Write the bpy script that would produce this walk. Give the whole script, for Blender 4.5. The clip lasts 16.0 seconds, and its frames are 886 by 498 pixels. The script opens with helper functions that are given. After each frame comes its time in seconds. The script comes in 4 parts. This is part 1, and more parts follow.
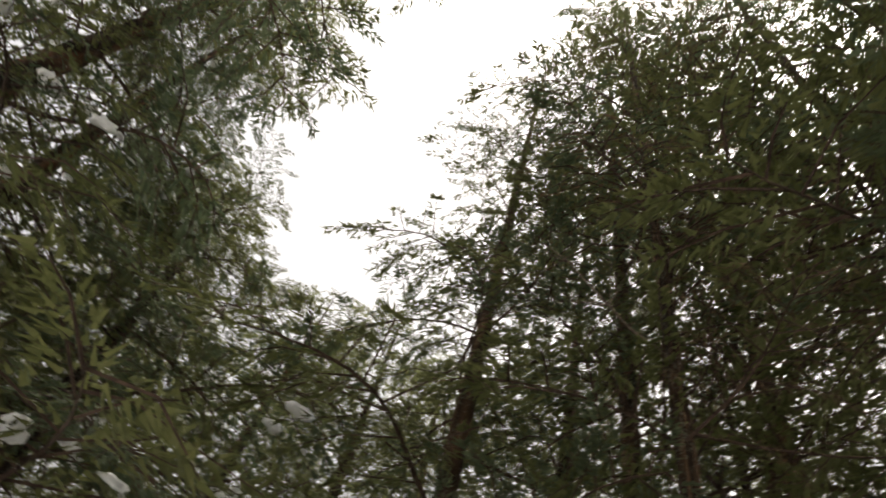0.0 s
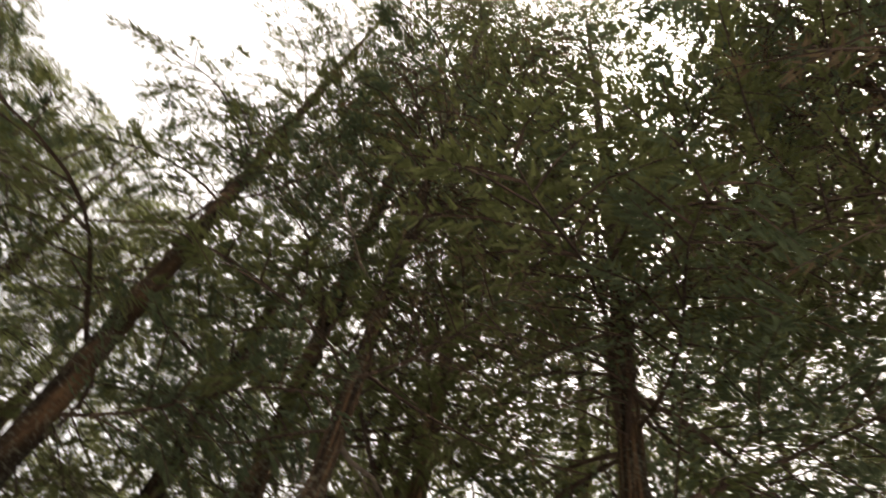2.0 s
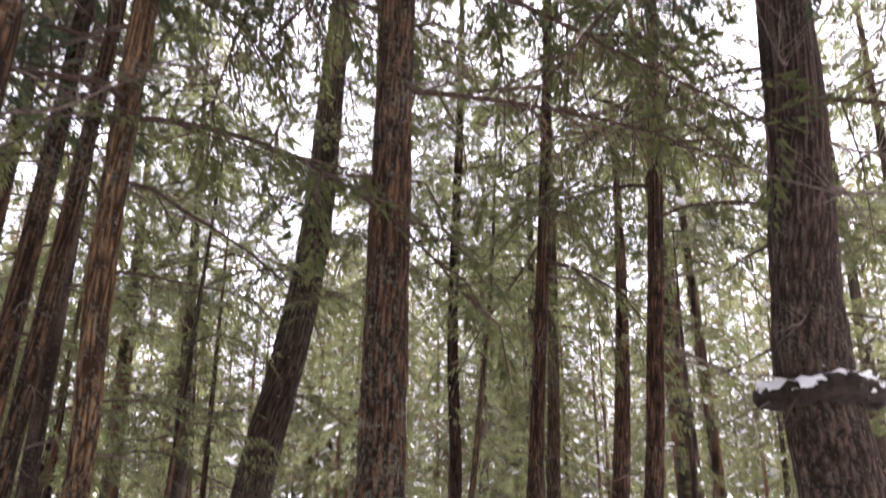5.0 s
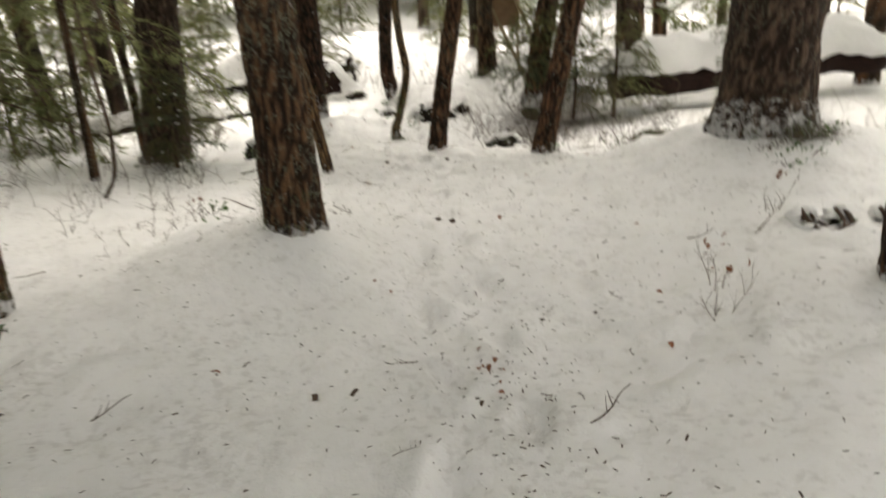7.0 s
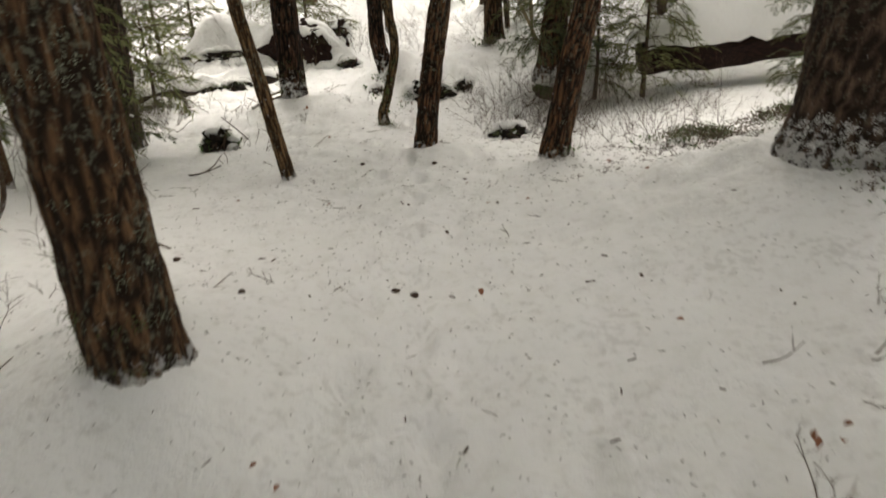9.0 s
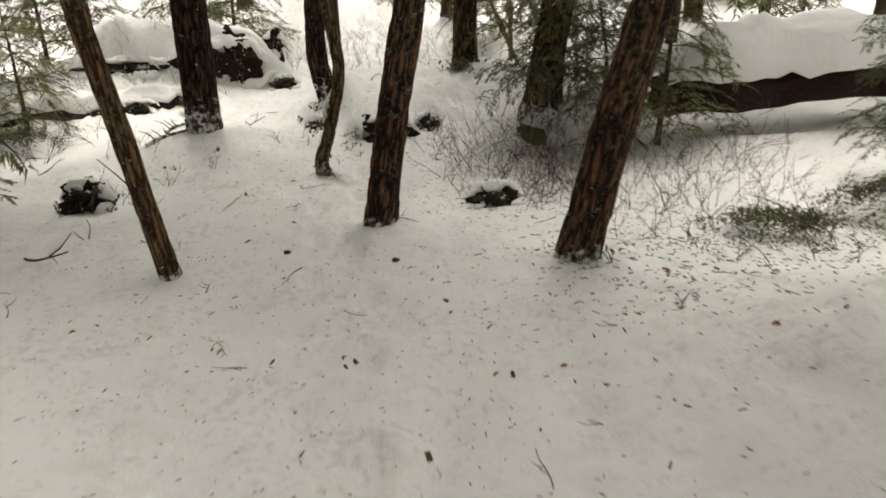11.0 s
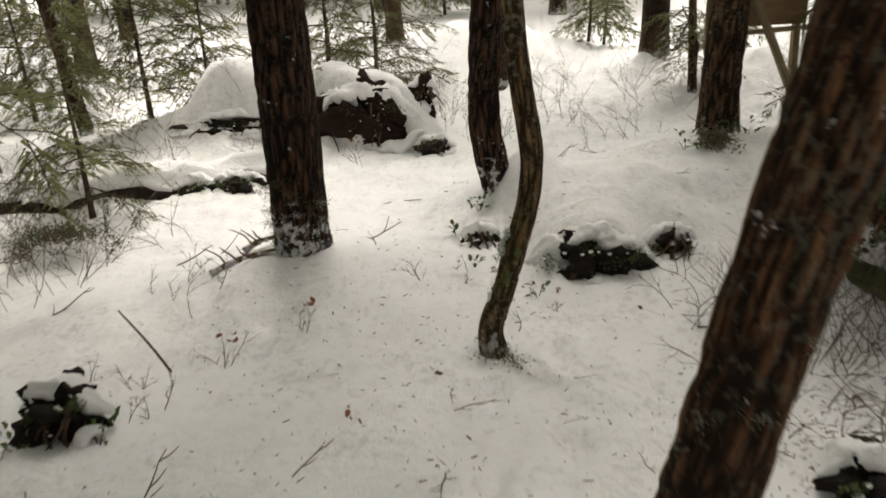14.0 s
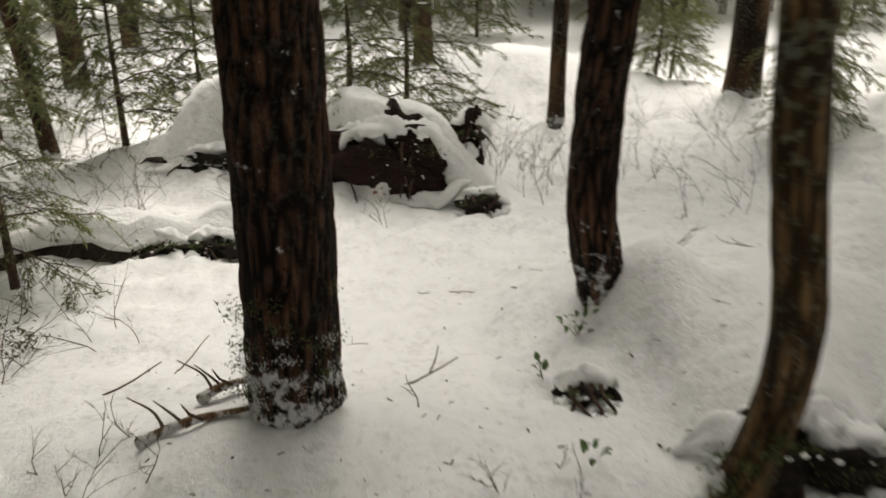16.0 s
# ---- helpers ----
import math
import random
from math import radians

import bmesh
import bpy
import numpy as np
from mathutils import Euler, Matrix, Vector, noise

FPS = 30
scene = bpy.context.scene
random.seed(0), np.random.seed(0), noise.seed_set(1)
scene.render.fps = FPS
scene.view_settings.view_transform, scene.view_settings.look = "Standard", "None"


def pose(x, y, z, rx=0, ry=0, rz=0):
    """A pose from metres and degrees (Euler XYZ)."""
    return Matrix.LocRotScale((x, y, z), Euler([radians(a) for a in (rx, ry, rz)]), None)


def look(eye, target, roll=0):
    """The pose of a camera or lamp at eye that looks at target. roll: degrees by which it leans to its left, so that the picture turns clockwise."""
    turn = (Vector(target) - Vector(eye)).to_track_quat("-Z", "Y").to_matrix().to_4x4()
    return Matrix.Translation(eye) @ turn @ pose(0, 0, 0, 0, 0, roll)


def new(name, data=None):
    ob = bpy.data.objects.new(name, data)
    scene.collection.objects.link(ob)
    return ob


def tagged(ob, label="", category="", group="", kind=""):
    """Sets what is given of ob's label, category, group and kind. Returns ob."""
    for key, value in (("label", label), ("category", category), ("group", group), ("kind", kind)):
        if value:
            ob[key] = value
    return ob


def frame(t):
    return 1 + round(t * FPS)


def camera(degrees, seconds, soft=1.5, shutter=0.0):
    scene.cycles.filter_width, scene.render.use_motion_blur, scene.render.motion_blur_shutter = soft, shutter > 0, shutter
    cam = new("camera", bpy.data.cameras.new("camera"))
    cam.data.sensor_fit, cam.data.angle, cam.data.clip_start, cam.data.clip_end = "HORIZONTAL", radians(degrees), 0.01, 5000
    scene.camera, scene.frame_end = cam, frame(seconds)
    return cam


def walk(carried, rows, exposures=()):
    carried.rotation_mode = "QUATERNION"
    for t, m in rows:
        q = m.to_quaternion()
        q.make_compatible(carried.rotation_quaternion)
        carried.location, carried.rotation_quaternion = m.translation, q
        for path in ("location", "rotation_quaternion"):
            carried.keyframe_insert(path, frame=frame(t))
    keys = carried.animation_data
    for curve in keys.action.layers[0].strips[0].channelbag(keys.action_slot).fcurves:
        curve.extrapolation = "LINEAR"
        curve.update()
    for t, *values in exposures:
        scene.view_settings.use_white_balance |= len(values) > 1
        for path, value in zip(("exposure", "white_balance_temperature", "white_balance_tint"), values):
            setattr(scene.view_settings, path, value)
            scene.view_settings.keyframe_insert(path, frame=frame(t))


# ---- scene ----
cam = camera(62.5, 16.0, soft=1.7, shutter=0.5)
PATH = [
    (5.5, (-0.09, 0.37, 1.351), (-0.075, 2.332, 1.738), -0.2),
    (6, (0.102, 0.364, 1.3), (0.08, 2.363, 1.244), -0.4),
    (6.5, (0.199, 0.484, 1.211), (0.184, 2.435, 0.772), -2.3),
    (7, (0.176, 0.804, 1.147), (0.227, 2.659, 0.402), -4.3),
    (7.5, (0.304, 1.203, 1.107), (0.534, 2.95, 0.161), -5.4),
    (8, (0.428, 1.601, 1.122), (0.521, 3.329, 0.119), -6.3),
    (8.5, (0.499, 2.019, 1.151), (0.578, 3.755, 0.16), -5.3),
    (9, (0.564, 2.402, 1.172), (0.547, 4.205, 0.307), -4.9),
    (9.5, (0.47, 2.974, 1.106), (0.577, 4.784, 0.263), -2.8),
    (9.7, (0.455, 3.222, 1.08), (0.615, 5.024, 0.227), -2.1),
    (11.8, (0.505, 5.506, 0.907), (0.564, 7.315, 0.055), -1.5),
    (12, (0.491, 5.737, 0.928), (0.408, 7.564, 0.119), -4.2),
    (12.5, (0.391, 6.267, 0.869), (0.261, 8.109, 0.1), -4.2),
    (13, (0.338, 6.85, 0.745), (0.143, 8.699, 0.008), -4.3),
    (13.5, (0.202, 7.267, 0.672), (0.057, 9.101, -0.113), -2.5),
    (14, (0.142, 7.718, 0.671), (-0.109, 9.546, -0.1), -4.4),
    (14.5, (0.015, 8.176, 0.626), (-0.05, 10.017, -0.155), -1.5),
    (15, (-0.081, 8.592, 0.62), (-0.198, 10.446, -0.123), -4.3),
    (15.5, (-0.224, 9.014, 0.574), (-0.403, 10.857, -0.181), -5.3),
    (16, (-0.372, 9.472, 0.484), (-0.643, 11.32, -0.231), -1.8),
]
# ---- path: t, x, y, z, yaw to the left, pitch, roll for the opening look upwards ----
OPENING = [
    (0.0, -0.02, 0.22, 1.42, 69.1, 59.2, 21.4),
    (0.5, -0.02, 0.22, 1.42, 59.6, 60.7, 20.4),
    (1.0, -0.02, 0.22, 1.42, 51.1, 61.2, 19.3),
    (1.5, -0.02, 0.22, 1.42, 41.6, 60.7, 18.2),
    (2.0, -0.02, 0.22, 1.42, 30.3, 58.6, 15.1),
    (2.5, -0.02, 0.23, 1.42, 18.9, 53.8, 10.7),
    (3.0, -0.02, 0.24, 1.41, 9.5, 45.0, 7.0),
    (3.2, -0.02, 0.25, 1.41, 7.0, 41.5, 5.8),
    (5.3, -0.07, 0.34, 1.36, 0.4, 14.4, -0.4),
]


def up_pose(x, y, z, yaw, pitch, roll):
    return pose(x, y, z, 0, 0, yaw) @ pose(0, 0, 0, 90 + pitch) @ pose(0, 0, 0, 0, 0, roll)


EXPOSURES = [(0.0, 1.0, 7100, 11), (1.5, 1.25, 7200, 12), (3.0, 1.6, 7700, 18), (5.3, 2.35, 6000, 30), (6.0, 1.85, 7300, 14), (6.5, 1.8, 7200, 12), (7.0, 1.7, 7150, 10), (8.2, 1.5, 7100, 10), (9.7, 1.25, 7100, 10), (12.0, 1.25, 7050, 10), (14.0, 1.15, 7050, 10), (16.0, 0.86, 7000, 10)]
walk(cam, [(r[0], up_pose(*r[1:])) for r in OPENING] + [(t, look(eye, target, roll)) for t, eye, target, roll in PATH], EXPOSURES)

# ---- overcast daylight ----
world = bpy.data.worlds.new("overcast")
scene.world = world
world.use_nodes = True
wn, wl = world.node_tree.nodes, world.node_tree.links
sky = wn.new("ShaderNodeTexSky")
sky.sky_type = "NISHITA"
sky.sun_disc = False
sky.sun_elevation, sky.sun_rotation = radians(72), radians(20)
sky.air_density, sky.dust_density, sky.ozone_density = 1.0, 6.0, 1.0
hsv = wn.new("ShaderNodeHueSaturation")
hsv.inputs["Saturation"].default_value = 0.18
wl.new(sky.outputs[0], hsv.inputs["Color"])
wl.new(hsv.outputs[0], wn["Background"].inputs["Color"])
wn["Background"].inputs["Strength"].default_value = 0.15
sun = new("sun", bpy.data.lights.new("sun", "SUN"))
sun.data.energy, sun.data.angle, sun.data.color = 1.2, radians(40), (1.0, 0.97, 0.93)
sun.matrix_world = look((3.3, 9.1, 30), (0, 0, 0))


# ---- materials ----
class Nodes:
    """A small helper for node materials."""

    def __init__(self, name):
        self.mat = bpy.data.materials.new(name)
        self.mat.use_nodes = True
        self.t = self.mat.node_tree
        self.bsdf = self.t.nodes["Principled BSDF"]
        self.co = self.t.nodes.new("ShaderNodeTexCoord")

    def add(self, kind, **values):
        n = self.t.nodes.new(kind)
        for k, v in values.items():
            n.inputs[k.replace("_", " ")].default_value = v
        return n

    def link(self, a, b):
        self.t.links.new(a, b)

    def scaled(self, sx, sy, sz, source="Object"):
        m = self.add("ShaderNodeMapping")
        m.inputs["Scale"].default_value = (sx, sy, sz)
        self.link(self.co.outputs[source], m.inputs["Vector"])
        return m.outputs["Vector"]

    def noise(self, vec, scale, detail=4.0, rough=0.55):
        n = self.add("ShaderNodeTexNoise", Scale=scale, Detail=detail, Roughness=rough)
        self.link(vec, n.inputs["Vector"])
        return n.outputs["Fac"]

    def ramp(self, fac, stops):
        n = self.add("ShaderNodeValToRGB")
        while len(n.color_ramp.elements) < len(stops):
            n.color_ramp.elements.new(0.5)
        for e, (p, c) in zip(n.color_ramp.elements, stops):
            e.position, e.color = p, (*c, 1) if len(c) == 3 else (c[0], c[0], c[0], 1)
        self.link(fac, n.inputs["Fac"])
        return n.outputs["Color"]

    def mix(self, fac, a, b):
        n = self.t.nodes.new("ShaderNodeMix")
        n.data_type = "RGBA"
        for value, slot in ((fac, 0), (a, 6), (b, 7)):
            if isinstance(value, (int, float)):
                n.inputs[slot].default_value = value
            elif isinstance(value, tuple):
                n.inputs[slot].default_value = (*value, 1)
            else:
                self.link(value, n.inputs[slot])
        return n.outputs[2]

    def math(self, op, a, b):
        n = self.t.nodes.new("ShaderNodeMath")
        n.operation = op
        for value, slot in ((a, 0), (b, 1)):
            if isinstance(value, (int, float)):
                n.inputs[slot].default_value = value
            else:
                self.link(value, n.inputs[slot])
        return n.outputs[0]

    def bump(self, height, strength, distance):
        n = self.add("ShaderNodeBump", Strength=strength, Distance=distance)
        self.link(height, n.inputs["Height"])
        self.link(n.outputs["Normal"], self.bsdf.inputs["Normal"])

    def finish(self, color, rough=0.85, spec=0.2):
        if isinstance(color, tuple):
            self.bsdf.inputs["Base Color"].default_value = (*color, 1)
        else:
            self.link(color, self.bsdf.inputs["Base Color"])
        self.bsdf.inputs["Roughness"].default_value = rough
        self.bsdf.inputs["Specular IOR Level"].default_value = spec
        return self.mat


def make_snow(name, litter):
    n = Nodes(name)
    v = n.co.outputs["Object"]
    big, fine, grain = n.noise(v, 1.1, 3), n.noise(v, 14, 5, 0.6), n.noise(v, 120, 3)
    c = n.mix(big, (0.80, 0.80, 0.79), (0.88, 0.88, 0.87))
    if litter:
        specks = n.noise(v, 55, 2, 0.7)
        zone = n.noise(v, 2.3, 3)
        mask = n.ramp(n.math("ADD", specks, n.math("MULTIPLY", zone, 0.16)), [(0.875, (0,)), (0.895, (1,))])
        c = n.mix(n.math("MULTIPLY", mask, 0.75), c, (0.10, 0.075, 0.05))
        grime = n.ramp(n.noise(v, 9, 5, 0.7), [(0.50, (0,)), (0.78, (1,))])
        c = n.mix(n.math("MULTIPLY", grime, 0.30), c, (0.52, 0.50, 0.45))
        # Soft darker spots in the snow's colour, denser in some zones.
        dark_spots = n.ramp(n.math("ADD", n.noise(v, 24, 3, 0.5), n.math("MULTIPLY", zone, 0.6)), [(0.86, (0,)), (1.0, (1,))])
        c = n.mix(n.math("MULTIPLY", dark_spots, 0.22), c, (0.32, 0.30, 0.27))
    h = n.math("ADD", n.math("MULTIPLY", fine, 1.0), n.math("MULTIPLY", grain, 0.25))
    n.bump(h, 0.6, 0.03)
    return n.finish(c, 0.75, 0.3)


def make_bark(name, deep, mid, light, lichen, dusting=0.0, reach=0.55):
    n = Nodes(name)
    v = n.scaled(1, 1, 0.16)
    v2 = n.scaled(1, 1, 0.3)
    plates = n.add("ShaderNodeTexVoronoi", Scale=55.0)
    plates.feature = "DISTANCE_TO_EDGE"
    warp = n.t.nodes.new("ShaderNodeVectorMath")
    warp.operation = "ADD"
    wob = n.add("ShaderNodeTexNoise", Scale=9.0, Detail=3.0)
    sh = n.t.nodes.new("ShaderNodeVectorMath")
    sh.operation = "SCALE"
    sh.inputs["Scale"].default_value = 0.05
    n.link(v2, wob.inputs["Vector"])
    n.link(wob.outputs["Color"], sh.inputs[0])
    n.link(v, warp.inputs[0])
    n.link(sh.outputs[0], warp.inputs[1])
    n.link(warp.outputs[0], plates.inputs["Vector"])
    fiber = n.noise(v, 60, 6, 0.65)
    patch = n.noise(v2, 3.0, 3)
    furrow_shade = n.t.nodes.new("ShaderNodeAttribute")
    furrow_shade.attribute_name = "furrow_shade"
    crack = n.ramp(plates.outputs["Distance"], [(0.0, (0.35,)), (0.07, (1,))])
    # Colour darkens low in the furrows: the bark's own tone plus painted crease shade.
    edge = n.math("MULTIPLY", n.ramp(furrow_shade.outputs["Fac"], [(0.16, (0,)), (0.75, (1,))]), crack)
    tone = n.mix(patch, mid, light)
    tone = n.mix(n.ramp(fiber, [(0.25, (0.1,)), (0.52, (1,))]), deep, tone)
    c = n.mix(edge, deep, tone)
    o = n.co.outputs["Object"]
    moss = n.ramp(n.math("ADD", n.noise(o, 38, 5, 0.65), n.math("MULTIPLY", n.noise(o, 2.2, 2), 0.35)), [(0.70, (0,)), (0.82, (1,))])
    c = n.mix(n.math("MULTIPLY", moss, lichen), c, (0.30, 0.32, 0.24))
    if dusting:
        sep = n.t.nodes.new("ShaderNodeSeparateXYZ")
        n.link(o, sep.inputs[0])
        low = n.ramp(n.math("MULTIPLY", sep.outputs["Z"], 1.0), [(0.04, (1,)), (reach, (0,))])
        m = n.ramp(n.math("ADD", n.noise(o, 16, 5, 0.7), n.math("MULTIPLY", low, 0.22)), [(0.66, (0,)), (0.73, (1,))])
        c = n.mix(n.math("MULTIPLY", m, dusting), c, (0.78, 0.78, 0.78))
    n.bump(n.math("ADD", n.math("MULTIPLY", edge, 1.0), n.math("MULTIPLY", fiber, 0.7)), 0.9, 0.015)
    return n.finish(c, 0.9, 0.15)


def make_leaf(name, a, b, through_light=0.35):
    n = Nodes(name)
    geo = n.t.nodes.new("ShaderNodeNewGeometry")
    info = n.t.nodes.new("ShaderNodeObjectInfo")
    f = n.math("ADD", n.math("MULTIPLY", geo.outputs["Random Per Island"], 0.6), n.math("MULTIPLY", info.outputs["Random"], 0.4))
    c = n.mix(f, a, b)
    mat = n.finish(c, 0.6, 0.3)
    tr = n.t.nodes.new("ShaderNodeBsdfTranslucent")
    n.link(c, tr.inputs["Color"])
    ms = n.t.nodes.new("ShaderNodeMixShader")
    ms.inputs[0].default_value = through_light
    n.link(n.bsdf.outputs[0], ms.inputs[1])
    n.link(tr.outputs[0], ms.inputs[2])
    n.link(ms.outputs[0], n.t.nodes["Material Output"].inputs["Surface"])
    return mat


def make_plain(name, a, b, scale=20, stretch=(1, 1, 1), rough=0.85, relief=0.4):
    n = Nodes(name)
    v = n.scaled(*stretch)
    f = n.noise(v, scale, 5, 0.6)
    n.bump(f, relief, 0.01)
    return n.finish(n.mix(n.ramp(f, [(0.3, (0,)), (0.7, (1,))]), a, b), rough, 0.2)


SNOW = make_snow("trodden_snow", True)
CLEAN_SNOW = make_snow("fresh_snow", False)
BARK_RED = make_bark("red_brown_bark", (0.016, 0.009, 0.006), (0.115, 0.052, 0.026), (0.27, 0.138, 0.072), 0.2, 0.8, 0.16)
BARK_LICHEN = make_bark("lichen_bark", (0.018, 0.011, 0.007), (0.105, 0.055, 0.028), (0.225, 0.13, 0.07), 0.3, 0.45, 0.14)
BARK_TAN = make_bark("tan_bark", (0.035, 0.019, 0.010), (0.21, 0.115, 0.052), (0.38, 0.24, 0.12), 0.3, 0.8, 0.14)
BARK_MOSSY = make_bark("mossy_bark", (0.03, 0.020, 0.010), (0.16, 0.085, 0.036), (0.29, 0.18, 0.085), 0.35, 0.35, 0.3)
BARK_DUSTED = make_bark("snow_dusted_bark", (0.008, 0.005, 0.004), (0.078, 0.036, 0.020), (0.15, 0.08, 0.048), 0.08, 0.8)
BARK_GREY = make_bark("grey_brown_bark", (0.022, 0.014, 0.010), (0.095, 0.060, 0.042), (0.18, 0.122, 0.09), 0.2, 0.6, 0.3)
TWIG = make_plain("twig_brown", (0.035, 0.022, 0.016), (0.10, 0.065, 0.045), 40)
DEAD_TWIG = make_plain("dead_twig_grey", (0.07, 0.05, 0.038), (0.20, 0.16, 0.12), 40)
NEEDLE = make_leaf("conifer_needles", (0.066, 0.080, 0.026), (0.175, 0.18, 0.068), 0.48)
NEEDLE_COOL = make_leaf("cool_conifer_needles", (0.055, 0.08, 0.04), (0.14, 0.165, 0.085), 0.45)
NEEDLE_OLIVE = make_leaf("olive_needles", (0.115, 0.14, 0.052), (0.26, 0.27, 0.12), 0.58)
NEEDLE_BROWN = make_leaf("brown_needles", (0.09, 0.058, 0.028), (0.19, 0.135, 0.075), 0.45)
LEAF_GREEN = make_leaf("evergreen_leaf", (0.04, 0.09, 0.02), (0.11, 0.17, 0.05), 0.15)
LEAF_DEAD = make_leaf("dead_leaf", (0.15, 0.055, 0.028), (0.28, 0.12, 0.06), 0.15)
# Red rotten wood, darkened so the stump's inner shade is in its colour.
SHADED_ROT = make_plain("shaded_rotten_red_wood", (0.003, 0.0018, 0.0014), (0.028, 0.011, 0.007), 12, (1, 5, 5))
DARK_SOIL = make_plain("dark_soil", (0.012, 0.009, 0.007), (0.05, 0.036, 0.026), 18)
# Near-black soil: the shade inside the hollows is put into its colour.
SHADED_SOIL = make_plain("shaded_black_soil", (0.004, 0.003, 0.002), (0.022, 0.015, 0.011), 22)
LICHEN = make_leaf("grey_green_lichen", (0.16, 0.19, 0.13), (0.34, 0.36, 0.27), 0.1)
MOSS = make_leaf("moss", (0.04, 0.06, 0.015), (0.11, 0.13, 0.04), 0.1)
TIMBER = make_plain("weathered_timber", (0.20, 0.15, 0.085), (0.33, 0.26, 0.16), 14, (6, 6, 0.6))
PLY = make_plain("plywood", (0.20, 0.125, 0.075), (0.32, 0.21, 0.13), 6, (1, 1, 5))


# ---- mesh helpers ----
def part(name, bm, material, parent=None, label="", smooth=True):
    me = bpy.data.meshes.new(name)
    bm.to_mesh(me)
    bm.free()
    return part_of(name, me, material, parent, label, smooth)


def part_of(name, me, material, parent=None, label="", smooth=True):
    if material and not me.materials:
        me.materials.append(material)
    if smooth:
        me.polygons.foreach_set("use_smooth", [True] * len(me.polygons))
    ob = new(name, me)
    ob.parent = parent
    if label:
        tagged(ob, label)
    return ob


def raw_mesh(name, verts, faces):
    me = bpy.data.meshes.new(name)
    me.from_pydata(verts, [], faces)
    me.update()
    return me


def empty(name, x, y, z, label, category, group=""):
    ob = new(name)
    ob.empty_display_size = 0.1
    ob.location = (x, y, z)
    return tagged(ob, label, category, group)


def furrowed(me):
    """Gives a mesh of bark one even, shallow value of painted crease shade."""
    me.attributes.new("furrow_shade", "FLOAT", "POINT").data.foreach_set("value", [0.5] * len(me.vertices))
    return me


def spline(points, radii, step):
    """Points and radii along a smooth line through the given ones, about step apart."""
    p = [Vector(q) for q in points]
    out, rad = [], []
    gap = [max((p[i + 1] - p[i]).length, 1e-6) for i in range(len(p) - 1)]

    def tangent(i):
        if i == 0 or i == len(p) - 1:
            k = min(i, len(p) - 2)
            return (p[k + 1] - p[k]) / gap[k]
        return ((p[i] - p[i - 1]) / gap[i - 1] * gap[i] + (p[i + 1] - p[i]) / gap[i] * gap[i - 1]) / (gap[i] + gap[i - 1])

    for i in range(len(p) - 1):
        m0, m1 = tangent(i) * gap[i], tangent(i + 1) * gap[i]
        k = max(1, int(gap[i] / step))
        for j in range(k):
            u = j / k
            out.append(p[i] * (2 * u ** 3 - 3 * u * u + 1) + m0 * (u ** 3 - 2 * u * u + u) + p[i + 1] * (3 * u * u - 2 * u ** 3) + m1 * (u ** 3 - u * u))
            rad.append(radii[i] + (radii[i + 1] - radii[i]) * u)
    out.append(p[-1])
    rad.append(radii[-1])
    return out, rad


def tube_data(verts, faces, pts, radii, segs, shape=None, cap=True):
    """Adds a tube along pts to verts and faces; shape(i, angle) scales the radius."""
    start = len(verts)
    n = len(pts)
    side = None
    for i in range(n):
        way = (pts[min(i + 1, n - 1)] - pts[max(i - 1, 0)])
        way = way.normalized() if way.length > 1e-9 else Vector((0, 0, 1))
        if side is None:
            side = way.orthogonal().normalized()
        side = (side - way * side.dot(way)).normalized()
        other = way.cross(side)
        for k in range(segs):
            a = 2 * math.pi * k / segs
            r = radii[i] * (shape(i, a) if shape else 1.0)
            verts.append(pts[i] + (side * math.cos(a) + other * math.sin(a)) * r)
    for i in range(n - 1):
        for k in range(segs):
            a, b = start + i * segs + k, start + i * segs + (k + 1) % segs
            faces.append((a, b, b + segs, a + segs))
    if cap:
        faces.append(tuple(range(start + segs - 1, start - 1, -1)))
        faces.append(tuple(range(start + (n - 1) * segs, start + n * segs)))


def tube_part(name, points, radii, segs, material, parent, step=0.1, label="", lump=0.0, seed=0.0):
    pts, rad = spline(points, radii, step)
    verts, faces = [], []

    def shape(i, a):
        q = pts[i]
        return 1 + lump * noise.noise((q.x * 6 + math.cos(a) + seed, q.y * 6 + math.sin(a), q.z * 6))

    tube_data(verts, faces, pts, rad, segs, shape if lump else None)
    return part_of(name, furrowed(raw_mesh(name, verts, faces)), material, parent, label)


